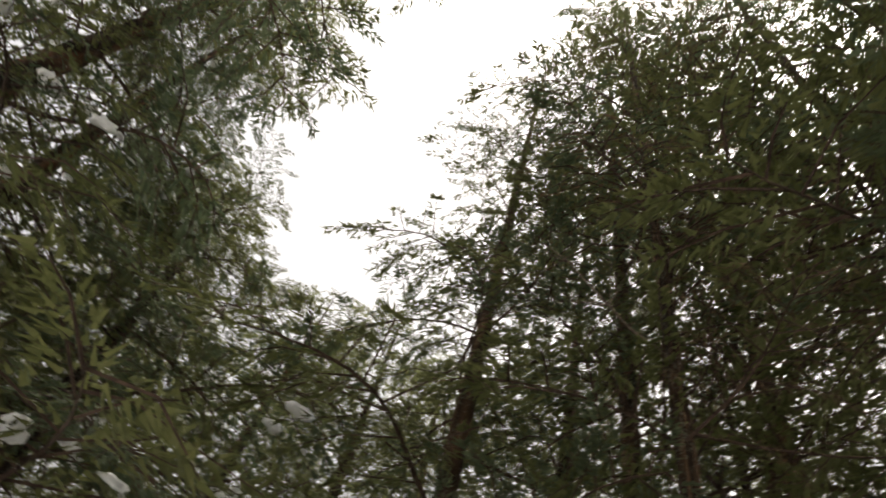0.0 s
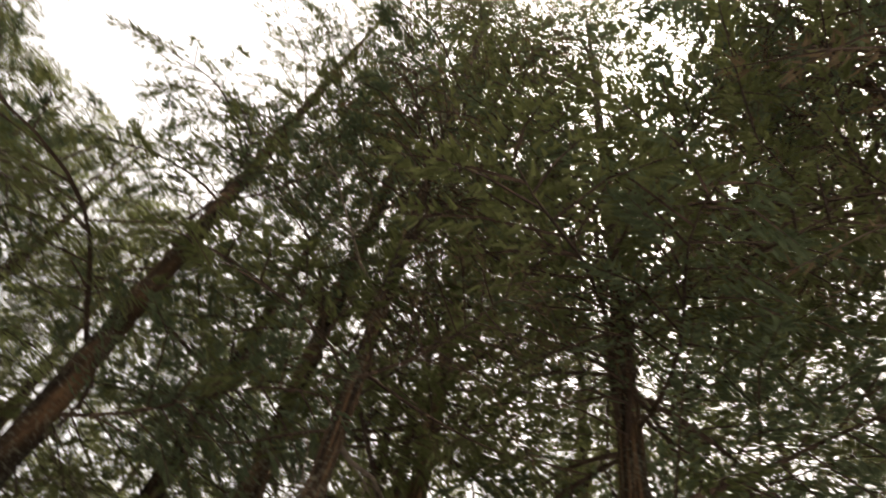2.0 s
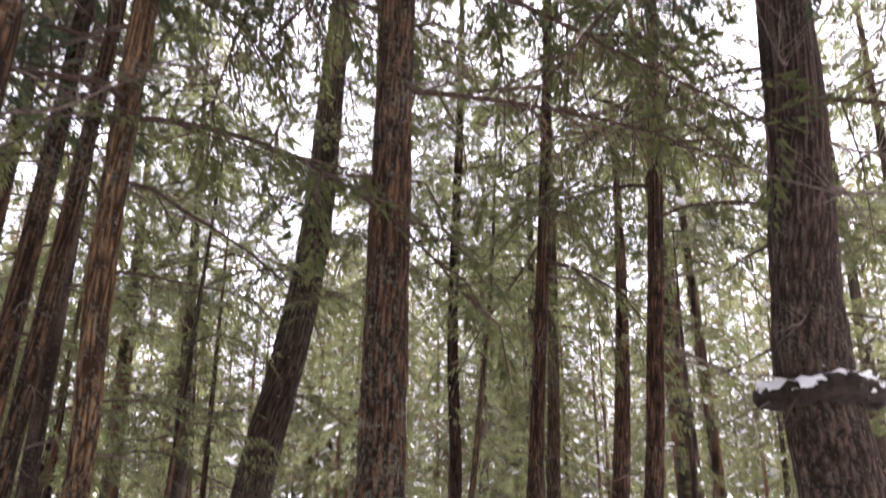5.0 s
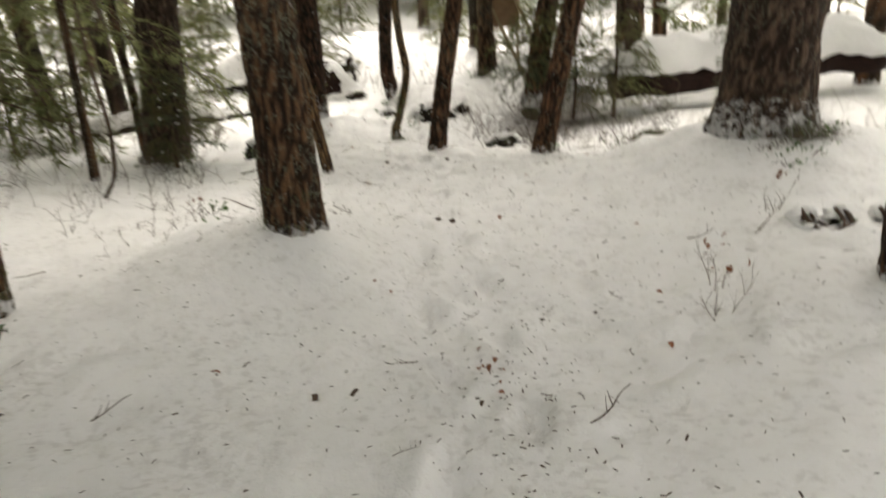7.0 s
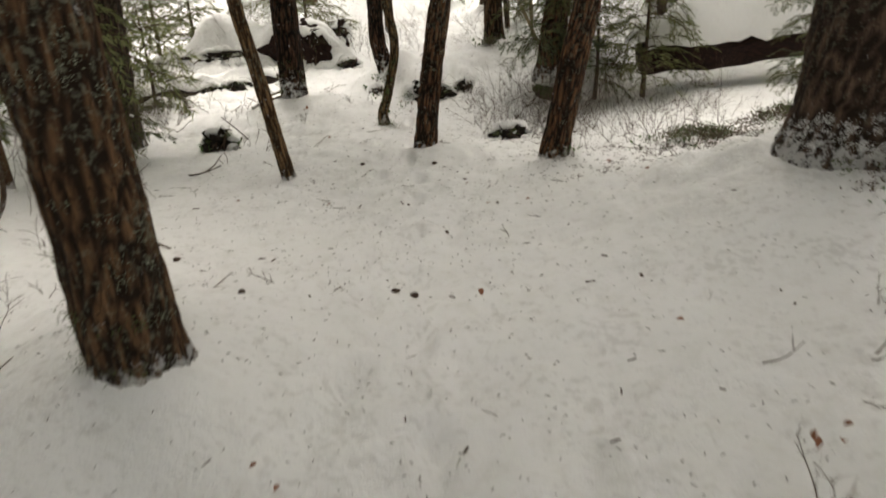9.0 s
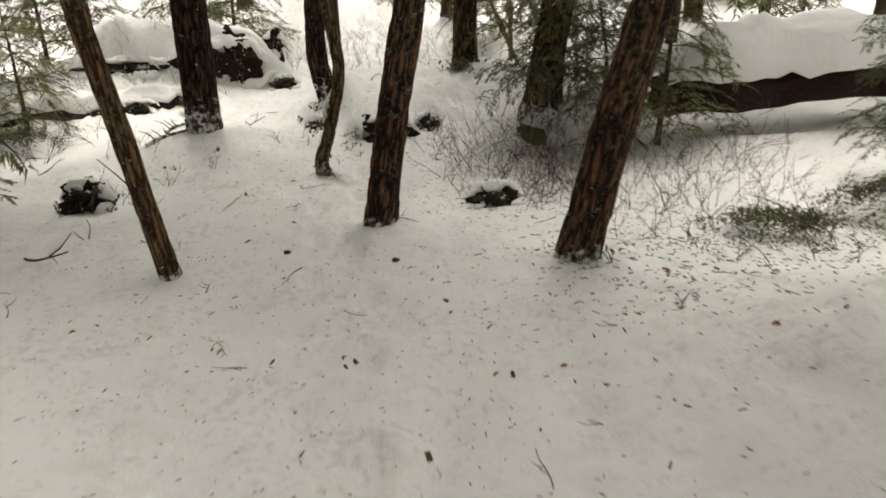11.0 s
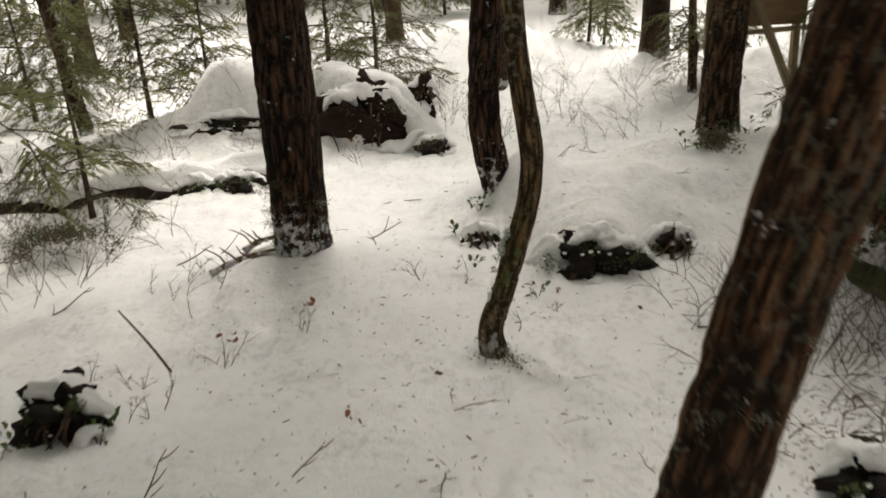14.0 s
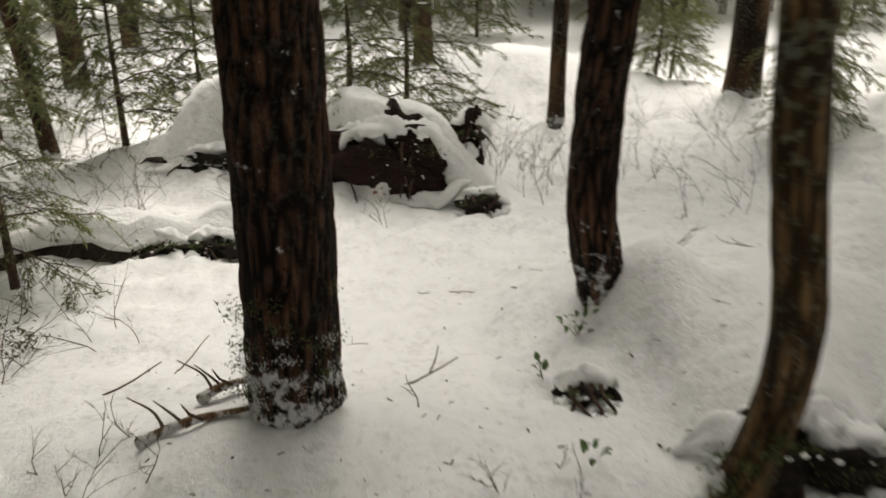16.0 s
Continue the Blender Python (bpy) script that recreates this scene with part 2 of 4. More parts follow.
# ---- the ground ----
SLOPE_Y = [-600, -30, -6, 0, 1.6, 3.2, 5.5, 6.7, 8.5, 10.7, 12, 16, 20, 40, 120, 600]
SLOPE_Z = [1.6, 1.6, 0.55, 0.02, -0.14, -0.36, -0.56, -0.70, -0.93, -1.16, -1.28, -1.32, -1.22, -0.7, 0.4, 0.4]
MOUNDS = [
    (2.9, 6.4, 0.50, 1.2, 1.0), (-0.75, 4.8, 0.33, 0.8, 0.9), (-0.5, 4.38, 0.16, 0.30, 0.26), (-1.2, 11.6, 0.34, 0.95, 0.62), (1.5, 12.9, 0.62, 1.5, 1.1),
    (-0.1, 12.7, 0.22, 0.5, 0.6), (1.5, 10.2, -0.18, 0.7, 0.6), (2.3, 4.2, 0.10, 0.8, 0.7), (-3.2, 15.6, 0.55, 1.5, 0.6),
    (0.5, 9.1, 0.06, 0.3, 0.3), (1.5, 8.2, 0.10, 0.4, 0.35), (-4.5, 7.0, 0.35, 1.6, 1.5),
    (5, 16, 0.5, 2, 1.5), (0.5, 19, 0.35, 1.8, 1.2), (4.3, 15.0, 0.3, 0.7, 0.6), (0.09, 12.52, 0.20, 0.17, 0.22), (-1.1, 19.0, 0.62, 1.4, 1.0), (1.8, 18.0, 0.22, 0.6, 0.5), (2.9, 17.0, 0.45, 1.0, 0.7),
    (-2.35, 16.2, 0.35, 0.6, 0.5), (0.62, 12.3, 0.16, 0.6, 0.4),
]
# steep little banks facing the path: x, y, half width, height, depth behind
BANKS = [
    (0.45, 11.60, 0.27, 0.22, 0.5), (0.92, 11.78, 0.12, 0.13, 0.4), (1.30, 9.85, 0.16, 0.13, 0.3), (-1.80, 10.05, 0.15, 0.20, 0.3), (-0.2, 11.95, 0.09, 0.09, 0.2),
    (-2.55, 13.9, 0.2, 0.14, 0.4), (-0.85, 14.95, 0.16, 0.14, 0.4), (-3.0, 15.2, 0.55, 0.5, 0.8), (-3.0, 13.85, 0.2, 0.14, 0.4), (-1.62, 15.1, 0.70, 0.72, 0.9),
]


def ground(x, y):
    z = np.interp(y, SLOPE_Y, SLOPE_Z)
    for mx, my, h, rx, ry in MOUNDS:
        z = z + h * np.exp(-((x - mx) / rx) ** 2 - ((y - my) / ry) ** 2)
    for bx, by, w, h, deep in BANKS:
        if abs(x - bx) < 3 * w and -0.3 < y - by < 4 * deep:
            front = by + 0.05 * math.sin(x * 9 + bx * 7)
            z = z + h * math.exp(-((x - bx) / w) ** 4) / (1 + math.exp(-(y - front) / 0.02)) * math.exp(-(max(y - front, 0) / deep) ** 2)
    return float(z)


STEPS_ON_SNOW = []
for i in range(30):
    sy = 0.3 + i * 0.36
    STEPS_ON_SNOW.append((0.42 - 0.03 * sy + (0.13 if i % 2 else -0.13) + random.uniform(-0.04, 0.04), sy, random.uniform(-0.25, 0.25)))


def relief(x, y):
    near = max(0.0, 1 - max(abs(x) - 5, abs(y - 8) - 12, 0) / 15)
    z = 0.05 * noise.noise((x * 0.9, y * 0.9, 3.0)) + 0.032 * noise.noise((x * 3.1, y * 3.1, 7.0))
    z += (0.036 * noise.noise((x * 5.5, y * 5.5, 1.0)) + 0.022 * noise.noise((x * 11, y * 11, 5.0))) * near * (0.4 + 1.1 * max(0.0, noise.noise((x * 0.7, y * 0.7, 9.0)) + 0.3))
    if y > 11.8:
        rise = min(1, (y - 11.8) / 1.5) * near * (0.35 if abs(x + 0.2) < 0.9 and y < 14.2 else 1)
        z += rise * (0.05 * noise.noise((x * 4, y * 4, 2.0)) + 0.05 * abs(noise.noise((x * 8, y * 8, 6.0))) + 0.02 * noise.noise((x * 15, y * 15, 4.0)))
    tread = math.exp(-((x - 0.45 + 0.03 * y) / 0.38) ** 2) * max(0.0, 1 - abs(y - 3.0) / 5)
    z += tread * (0.035 * noise.noise((x * 7, y * 7, 12.0)) + 0.03 * noise.noise((x * 13, y * 10, 14.0)))
    dimples = math.exp(-((x - 1.7) / 0.9) ** 2) * max(0.0, 1 - abs(y - 4.2) / 3.2)
    z += dimples * (0.026 * noise.noise((x * 9, y * 9, 21.0)) + 0.02 * noise.noise((x * 17, y * 17, 23.0)))
    if abs(x) < 2 and -1 < y < 12:
        for fx, fy, a in STEPS_ON_SNOW:
            dx, dy = x - fx, y - fy
            if abs(dx) < 0.3 and abs(dy) < 0.3:
                u, v = dx * math.cos(a) + dy * math.sin(a), -dx * math.sin(a) + dy * math.cos(a)
                q = (u / 0.065) ** 2 + (v / 0.15) ** 2
                z -= 0.06 * math.exp(-q * q) - 0.022 * math.exp(-((q - 2.2) ** 2))
    return z


def surface(x, y):
    return ground(x, y) + relief(x, y)


def spread(lo, hi, fine, far_lo, far_hi):
    """Even steps from lo to hi, then ever longer ones out to far_lo and far_hi."""
    mid = list(np.arange(lo, hi, fine))
    out, s, v = [], fine, hi
    while v < far_hi:
        out.append(v)
        s *= 1.22
        v += s
    low, s, v = [], fine, lo
    while v > far_lo:
        s *= 1.22
        v -= s
        low.append(v)
    return low[::-1] + mid + out + [far_hi]


def build_ground():
    xs, ys = spread(-3.6, 4.6, 0.045, -600, 600), spread(-0.5, 18.0, 0.05, -600, 600)
    verts = [(x, y, surface(x, y)) for y in ys for x in xs]
    w = len(xs)
    faces = [(j * w + i, j * w + i + 1, (j + 1) * w + i + 1, (j + 1) * w + i) for j in range(len(ys) - 1) for i in range(w - 1)]
    ob = part_of("ground", raw_mesh("ground", verts, faces), SNOW)
    return tagged(ob, "trodden snow scattered with needles and twigs on a forest slope", "snow ground", kind="structure")


# ---- conifer parts ----
def bough_mesh(name, seed, leaf_len, leaf_wide, twigs, leaves, material, droop=0.28):
    """A drooping spray one metre long: a limb, side twigs that hang at their ends, and their needles."""
    rnd = random.Random(seed)
    verts, faces = [], []
    n = 8
    limb = [Vector((t, 0.05 * math.sin(t * 5 + seed), -droop * t * t + 0.06 * math.sin(t * 3))) for t in np.linspace(0, 1, n + 1)]
    tube_data(verts, faces, limb, [0.011 * (1 - 0.85 * t) for t in np.linspace(0, 1, n + 1)], 3, cap=False)
    lines = []
    for i in range(twigs):
        t = 0.08 + 0.92 * (i + rnd.random()) / twigs
        k = min(int(t * n), n - 1)
        at = limb[k].lerp(limb[k + 1], min(t * n - k, 1))
        s = 1 if i % 2 else -1
        ln = (0.46 * (1 - t) ** 0.6 + 0.12) * rnd.uniform(0.55, 1.2)
        a = radians(rnd.uniform(30, 75)) * s
        way = Vector((math.cos(a), math.sin(a), rnd.uniform(-0.45, 0.25)))
        lines.append((at, at + way * ln * 0.55, at + way * ln + Vector((0, 0, -rnd.uniform(0.15, 0.55) * ln))))
    for a, m, e in lines:
        tube_data(verts, faces, [a, m, e], [0.004, 0.003, 0.001], 3, cap=False)
    wood = len(faces)
    total = sum((e - a).length for a, m, e in lines)
    for a, m, e in lines:
        w = (e - a).normalized()
        side = w.cross(Vector((0, 0, 1))).normalized()
        for j in range(int(leaves * (e - a).length / total)):
            u = rnd.random() ** 0.85
            q = a.lerp(m, u * 2) if u < 0.5 else m.lerp(e, u * 2 - 1)
            off = rnd.choice((-1, 1)) * rnd.uniform(0.0, 1.0) ** 0.7 * 0.045 * (1.15 - u)
            q = q + side * off + w * abs(off) * 0.8 + Vector((0, 0, -abs(off) * 0.35))
            d = (w * rnd.uniform(0.3, 1.0) + side * math.copysign(rnd.uniform(0.1, 0.9), off) + Vector((0, 0, rnd.uniform(-0.6, 0.25)))).normalized()
            ll = leaf_len * rnd.uniform(0.6, 1.3)
            x = d.cross(Vector((rnd.uniform(-0.6, 0.6), rnd.uniform(-0.6, 0.6), 1))).normalized() * leaf_wide * 0.5
            k = len(verts)
            verts += [q - x, q + x, q + d * ll]
            faces.append((k, k + 1, k + 2))
    me = raw_mesh(name, verts, faces)
    me.materials.append(TWIG)
    me.materials.append(material)
    me.polygons.foreach_set("material_index", [0 if i < wood else 1 for i in range(len(faces))])
    return me


def snow_load_mesh(seed):
    """A ragged clump of snow sitting on the middle of a bough one metre long."""
    rnd = random.Random(seed)
    t = 0.28 + 0.12 * (seed % 6)
    size = Vector((rnd.uniform(0.03, 0.075), rnd.uniform(0.018, 0.04), rnd.uniform(0.010, 0.018)))
    c = Vector((t, rnd.uniform(-0.08, 0.08), -0.26 * t * t + 0.05))
    verts, faces, n = [], [], 5
    for j in range(n + 1):
        for k in range(2 * n):
            v, h = math.pi * j / n, math.pi * k / n
            d = Vector((math.sin(v) * math.cos(h), math.sin(v) * math.sin(h), math.cos(v)))
            f = 1 + 0.75 * noise.noise(d * 1.9 + Vector((seed * 1.3, 0, 0))) + 0.3 * noise.noise(d * 5)
            q = c + Vector((d.x * size.x, d.y * size.y, d.z * size.z)) * f
            q.z -= 0.5 * (q.x - c.x) * t
            verts.append(q)
    w = 2 * n
    for j in range(n):
        for k in range(w):
            faces.append((j * w + k, (j + 1) * w + k, (j + 1) * w + (k + 1) % w, j * w + (k + 1) % w))
    me = raw_mesh("snow_load", verts, faces)
    me.materials.append(CLEAN_SNOW)
    me.polygons.foreach_set("use_smooth", [True] * len(me.polygons))
    return me


FINE = [bough_mesh("bough", 11 + i, 0.042, 0.0110, 18, 1250, (NEEDLE, NEEDLE, NEEDLE_COOL)[i], (0.25, 0.45, 0.15)[i]) for i in range(3)]
MID = [bough_mesh("bough", 21 + i, 0.056, 0.0120, 15, 780, (NEEDLE, NEEDLE_OLIVE, NEEDLE)[i], (0.25, 0.45, 0.35)[i]) for i in range(3)]
BROWN = [bough_mesh("bough", 31 + i, 0.035, 0.007, 22, 350, NEEDLE_BROWN, 0.1) for i in range(2)]
COARSE = [bough_mesh("bough", 51 + i, 0.085, 0.017, 12, 440, (NEEDLE, NEEDLE_OLIVE, NEEDLE_OLIVE)[i % 3], 0.35) for i in range(3)]
LOADS = [snow_load_mesh(81 + i) for i in range(6)]


def dead_branch_mesh(seed):
    rnd = random.Random(seed)
    verts, faces = [], []

    def limb(p, way, ln, r, depth):
        pts, q, w = [p], p, way
        n = 6 if depth == 0 else 3
        for _ in range(n):
            w = (w + Vector((rnd.uniform(-0.25, 0.25), rnd.uniform(-0.25, 0.25), rnd.uniform(-0.22, 0.16)))).normalized()
            q = q + w * ln / n
            pts.append(q)
        tube_data(verts, faces, pts, [r * (1 - 0.8 * i / n) for i in range(n + 1)], 5 if depth == 0 else 3, cap=False)
        if depth < 2:
            for i in range(5 - depth * 2):
                k = rnd.randint(1, n)
                sw = (w + Vector((rnd.uniform(-1, 1), rnd.uniform(-1, 1), rnd.uniform(-0.6, 0.4)))).normalized()
                limb(pts[k], sw, ln * rnd.uniform(0.25, 0.5), r * 0.4, depth + 1)

    limb(Vector((0, 0, 0)), Vector((1, 0, 0.05)), 1.0, 0.012, 0)
    me = raw_mesh("dead_branch", verts, faces)
    me.materials.append(DEAD_TWIG if seed % 2 else TWIG)
    me.polygons.foreach_set("use_smooth", [True] * len(me.polygons))
    return me


DEAD = [dead_branch_mesh(70 + i) for i in range(4)]


def place(name, me, parent, m):
    ob = new(name, me)
    ob.parent = parent
    ob.matrix_basis = m
    return ob


def along(pts, z):
    """The point of a line of points at the height z."""
    for a, b in zip(pts, pts[1:]):
        if a.z <= z <= b.z:
            return a.lerp(b, (z - a.z) / max(b.z - a.z, 1e-6))
    return pts[-1]


def tree(label, points, radii, bark, crown=(), dead=(), near=True, flare=0.5, seed=1, group="", rough=0.14, snowy=0.0, taper=0.55):
    """A conifer. points: the trunk's line in the world; crown: rows of (from height, to height, count, longest, meshes); dead: (from, to, count, longest)."""
    rnd = random.Random(seed)
    bx, by, bz = points[0]
    thing = empty("conifer_tree", bx, by, bz, label, "conifer tree", group)
    local = [Vector((x - bx, y - by, z - bz)) for x, y, z in points]
    local[0].z -= 0.12
    pts, rad = spline(local, radii, 0.03 if near else 0.35)
    if near:
        keep = [i for i, q in enumerate(pts) if q.z < 2.4 or (q.z < 4.6 and i % 3 == 0) or i % 12 == 0 or i == len(pts) - 1]
        pts, rad = [pts[i] for i in keep], [rad[i] for i in keep]
    segs = (84 if radii[0] > 0.2 else (72 if radii[0] > 0.08 else 48)) if near else 10
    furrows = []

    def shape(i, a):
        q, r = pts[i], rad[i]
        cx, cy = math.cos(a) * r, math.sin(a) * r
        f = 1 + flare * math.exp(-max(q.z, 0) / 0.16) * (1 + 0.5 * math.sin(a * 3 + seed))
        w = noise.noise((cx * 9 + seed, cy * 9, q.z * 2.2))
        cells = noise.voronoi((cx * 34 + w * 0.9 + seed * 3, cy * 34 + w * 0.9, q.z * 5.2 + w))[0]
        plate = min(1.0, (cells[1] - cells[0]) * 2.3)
        # Height kept per vertex, so that crease shade goes into the bark colour.
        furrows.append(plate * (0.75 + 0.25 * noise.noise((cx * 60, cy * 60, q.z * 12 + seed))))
        if near:
            f += rough * (plate - 0.6) * 0.085 / max(r, 0.04) + 0.05 * noise.noise((q.z * 1.7, seed, math.cos(a))) + rough * 0.25 * noise.noise((cx * 16, cy * 16, q.z * 4.0))
        return f

    verts, faces = [], []
    tube_data(verts, faces, pts, rad, segs, shape, cap=False)
    me = raw_mesh("trunk", verts, faces)
    me.attributes.new("furrow_shade", "FLOAT", "POINT").data.foreach_set("value", furrows)
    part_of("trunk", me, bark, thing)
    for lo, hi, count, longest, meshes in crown:
        for i in range(count):
            u = (i + rnd.random()) / count
            h = lo + (hi - lo) * u ** 0.85
            ln = longest * (1 - taper * max(0.0, (h - lo) / max(points[-1][2] - bz - lo, 0.1))) * rnd.uniform(0.7, 1.15)
            q = along(pts, h)
            m = Matrix.Translation(q) @ pose(0, 0, 0, rnd.uniform(-20, 20), rnd.uniform(-12, 22), i * 137.5 + rnd.uniform(-25, 25)) @ Matrix.Scale(max(ln, 0.45), 4)
            b = place("bough", rnd.choice(meshes), thing, m)
            if rnd.random() < snowy:
                for load in rnd.sample(LOADS, 2):
                    place("snow_load", load, b, Matrix.Identity(4))
    for lo, hi, count, longest in dead:
        for i in range(count):
            h = lo + (hi - lo) * (i + rnd.random()) / count
            m = Matrix.Translation(along(pts, h)) @ pose(0, 0, 0, rnd.uniform(0, 360), rnd.uniform(-15, 25), rnd.uniform(0, 360)) @ Matrix.Scale(longest * rnd.uniform(0.4, 1.1), 4)
            place("dead_branch", rnd.choice(DEAD), thing, m)
    return thing


def foot(x, y, sink=0.0):
    return (x, y, surface(x, y) - sink)


# ---- large structure ----
build_ground()

# ---- the trees beside the path ----
lichened = tree("red-brown furrowed conifer trunk with lichen, standing in snow", [(-0.49, 4.45, -0.16), (-0.465, 4.45, 1.63), (-0.45, 4.45, 3.7), (-0.38, 4.5, 8), (-0.3, 4.5, 24)], [0.150, 0.131, 0.118, 0.085, 0.012], BARK_LICHEN,
     [(4.6, 23.6, 54, 2.8, FINE), (5.0, 10, 16, 2.6, FINE), (3.8, 20, 28, 2.6, BROWN)], [(2.6, 6, 9, 0.9)], seed=3, flare=0.12)
tree("thin leaning conifer trunk with reddish peeling bark", [(-0.76, 8.45, -0.95), (-0.87, 8.45, -0.15), (-0.97, 8.45, 0.74), (-0.86, 8.45, 2.2), (-0.7, 8.4, 5), (-0.6, 8.4, 8)], [0.060, 0.057, 0.055, 0.05, 0.04, 0.01], BARK_TAN,
     [(5.2, 8.0, 12, 1.2, MID)], [(2.5, 5, 5, 0.7)], seed=4, flare=0.1, rough=0.07)
gentle = tree("red-brown conifer trunk leaning gently beside the path", [(0.39, 9.0, -0.97), (0.55, 9.0, -0.15), (0.71, 9.0, 0.62), (0.94, 9.0, 3), (1.16, 9.0, 6.3), (1.5, 9, 17)], [0.10, 0.095, 0.09, 0.082, 0.07, 0.012], BARK_RED,
     [(4.8, 16.8, 52, 2.4, MID)], [(2.2, 6, 14, 1.0)], seed=5, flare=0.12)
leaning = tree("dark red-brown conifer trunk leaning beside the path", [(1.46, 8.15, -0.84), (1.64, 8.15, -0.1), (1.82, 8.15, 0.63), (2.10, 8.15, 3), (2.33, 8.15, 5.85), (2.7, 8.2, 17)], [0.115, 0.106, 0.10, 0.09, 0.075, 0.012], BARK_RED,
     [(4.8, 16.8, 50, 2.4, MID)], [(2.2, 6.5, 15, 1.1)], seed=6, flare=0.15)
big = tree("massive grey-brown old conifer trunk dusted with snow at its foot", [(2.83, 6.2, -0.22), (2.87, 6.2, 1.3), (2.81, 6.2, 2.2), (3.0, 6.2, 4.7), (3.1, 6.2, 9), (3.1, 6.2, 20)], [0.335, 0.305, 0.29, 0.25, 0.19, 0.02], BARK_GREY,
     [(6.5, 19.5, 34, 3.1, FINE), (4.2, 18, 24, 3.0, BROWN)], [(2.6, 8, 24, 1.7)], seed=7, flare=0.22)
sapling = tree("slim crooked sapling trunk with moss and lichen", [(-0.02, 10.74, -1.19), (-0.08, 10.80, -1.06), (-0.01, 10.85, -0.86), (0.055, 10.86, -0.64), (0.115, 10.86, -0.42), (0.135, 10.86, -0.21), (0.11, 10.86, 0.0), (0.085, 10.86, 0.2), (0.07, 10.86, 0.44), (0.20, 10.8, 1.8), (0.45, 10.8, 4.2), (0.6, 10.8, 7)], [0.075, 0.058, 0.052, 0.054, 0.051, 0.052, 0.050, 0.050, 0.049, 0.043, 0.03, 0.01], BARK_MOSSY,
     [(4.8, 6.9, 9, 1.1, MID)], [(2.6, 5, 5, 0.8)], seed=8, flare=0.1, rough=0.05)
dusted = tree("sturdy dark conifer trunk with snow caught in its lower bark", [(-1.235, 11.6, -1.0), (-1.195, 11.6, -0.3), (-1.175, 11.6, 0.4), (-1.20, 11.6, 3), (-1.36, 11.6, 7.8), (-1.4, 11.6, 19)], [0.160, 0.156, 0.152, 0.14, 0.10, 0.012], BARK_DUSTED,
     [(5.5, 18.8, 40, 2.6, MID)], [(3, 7, 10, 1.1)], seed=9, flare=0.12)
tree("dark conifer trunk curving out of a snowy hump", [(-0.03, 12.55, -1.0), (-0.12, 12.52, -0.80), (-0.17, 12.5, -0.5), (-0.15, 12.5, 0.0), (-0.12, 12.5, 0.31), (-0.12, 12.5, 4.1), (0.03, 12.5, 8.3), (0.1, 12.5, 18)], [0.118, 0.108, 0.104, 0.102, 0.10, 0.09, 0.07, 0.01], BARK_DUSTED,
     [(5.5, 17.8, 36, 2.4, MID)], [(2.5, 6, 6, 1.0)], seed=10, flare=0.12)
tree("conifer trunk in mossy snow beside a timber stand", [(1.43, 13.0, -0.74), (1.47, 13.0, 0.24), (1.54, 13.0, 1.5), (1.7, 13.0, 6), (1.8, 13, 12)], [0.13, 0.122, 0.112, 0.085, 0.015], BARK_LICHEN,
     [(4.6, 11.9, 20, 1.8, MID)], [(2, 5, 8, 0.9)], seed=11, flare=0.3)
tree("slender conifer trunk at the edge of the clearing", [(2.35, 3.72, -0.40), (2.30, 3.72, 0.5), (2.38, 3.7, 2), (2.5, 3.6, 6), (2.3, 3.4, 20)], [0.105, 0.10, 0.09, 0.08, 0.01], BARK_RED,
     [(5.4, 19.6, 50, 3.1, FINE), (7.0, 14, 16, 3.0, FINE), (4.6, 17, 34, 2.9, BROWN)], [(3, 14, 26, 2.0)], seed=12, flare=0.15)
thin_lichened = tree("thin lichen-covered conifer trunk standing in snow", [(-2.13, 4.46, -0.44), (-2.10, 4.46, -0.1), (-2.17, 4.46, 0.4), (-2.16, 4.46, 0.9), (-2.13, 4.46, 1.3), (-2.18, 4.46, 2.6), (-2.15, 4.5, 6), (-2.2, 4.5, 10), (-2.2, 4.5, 23)], [0.062, 0.058, 0.064, 0.062, 0.068, 0.08, 0.085, 0.06, 0.01], BARK_TAN,
     [(3.8, 22.6, 42, 2.6, FINE), (4.5, 15, 14, 2.2, BROWN)], [(2, 5, 8, 0.9), (3.6, 14, 26, 2.0)], seed=13, flare=0.2)
tree("big dark conifer trunk leaning over the thicket", [(-3.15, 10.5, -1.17), (-2.85, 10.5, 1.0), (-2.2, 10.5, 4.5), (-2.04, 10.5, 7.2), (-1.8, 10.5, 16)], [0.29, 0.26, 0.23, 0.2, 0.03], BARK_GREY,
     [(3.8, 15.8, 40, 2.2, MID)], [(2.0, 7, 16, 1.5)], seed=14, flare=0.25)
tree("leaning red-barked conifer trunk above a hollow bank", [(1.98, 11.35, -0.85), (2.02, 11.35, -0.4), (2.16, 11.35, 0.43), (2.42, 11.3, 3), (2.6, 11.3, 9)], [0.17, 0.15, 0.14, 0.11, 0.015], BARK_RED,
     [(3.4, 8.8, 16, 1.6, MID), (0.25, 1.3, 24, 0.72, FINE)], [(0.8, 4, 8, 0.9)], seed=15, flare=0.3)

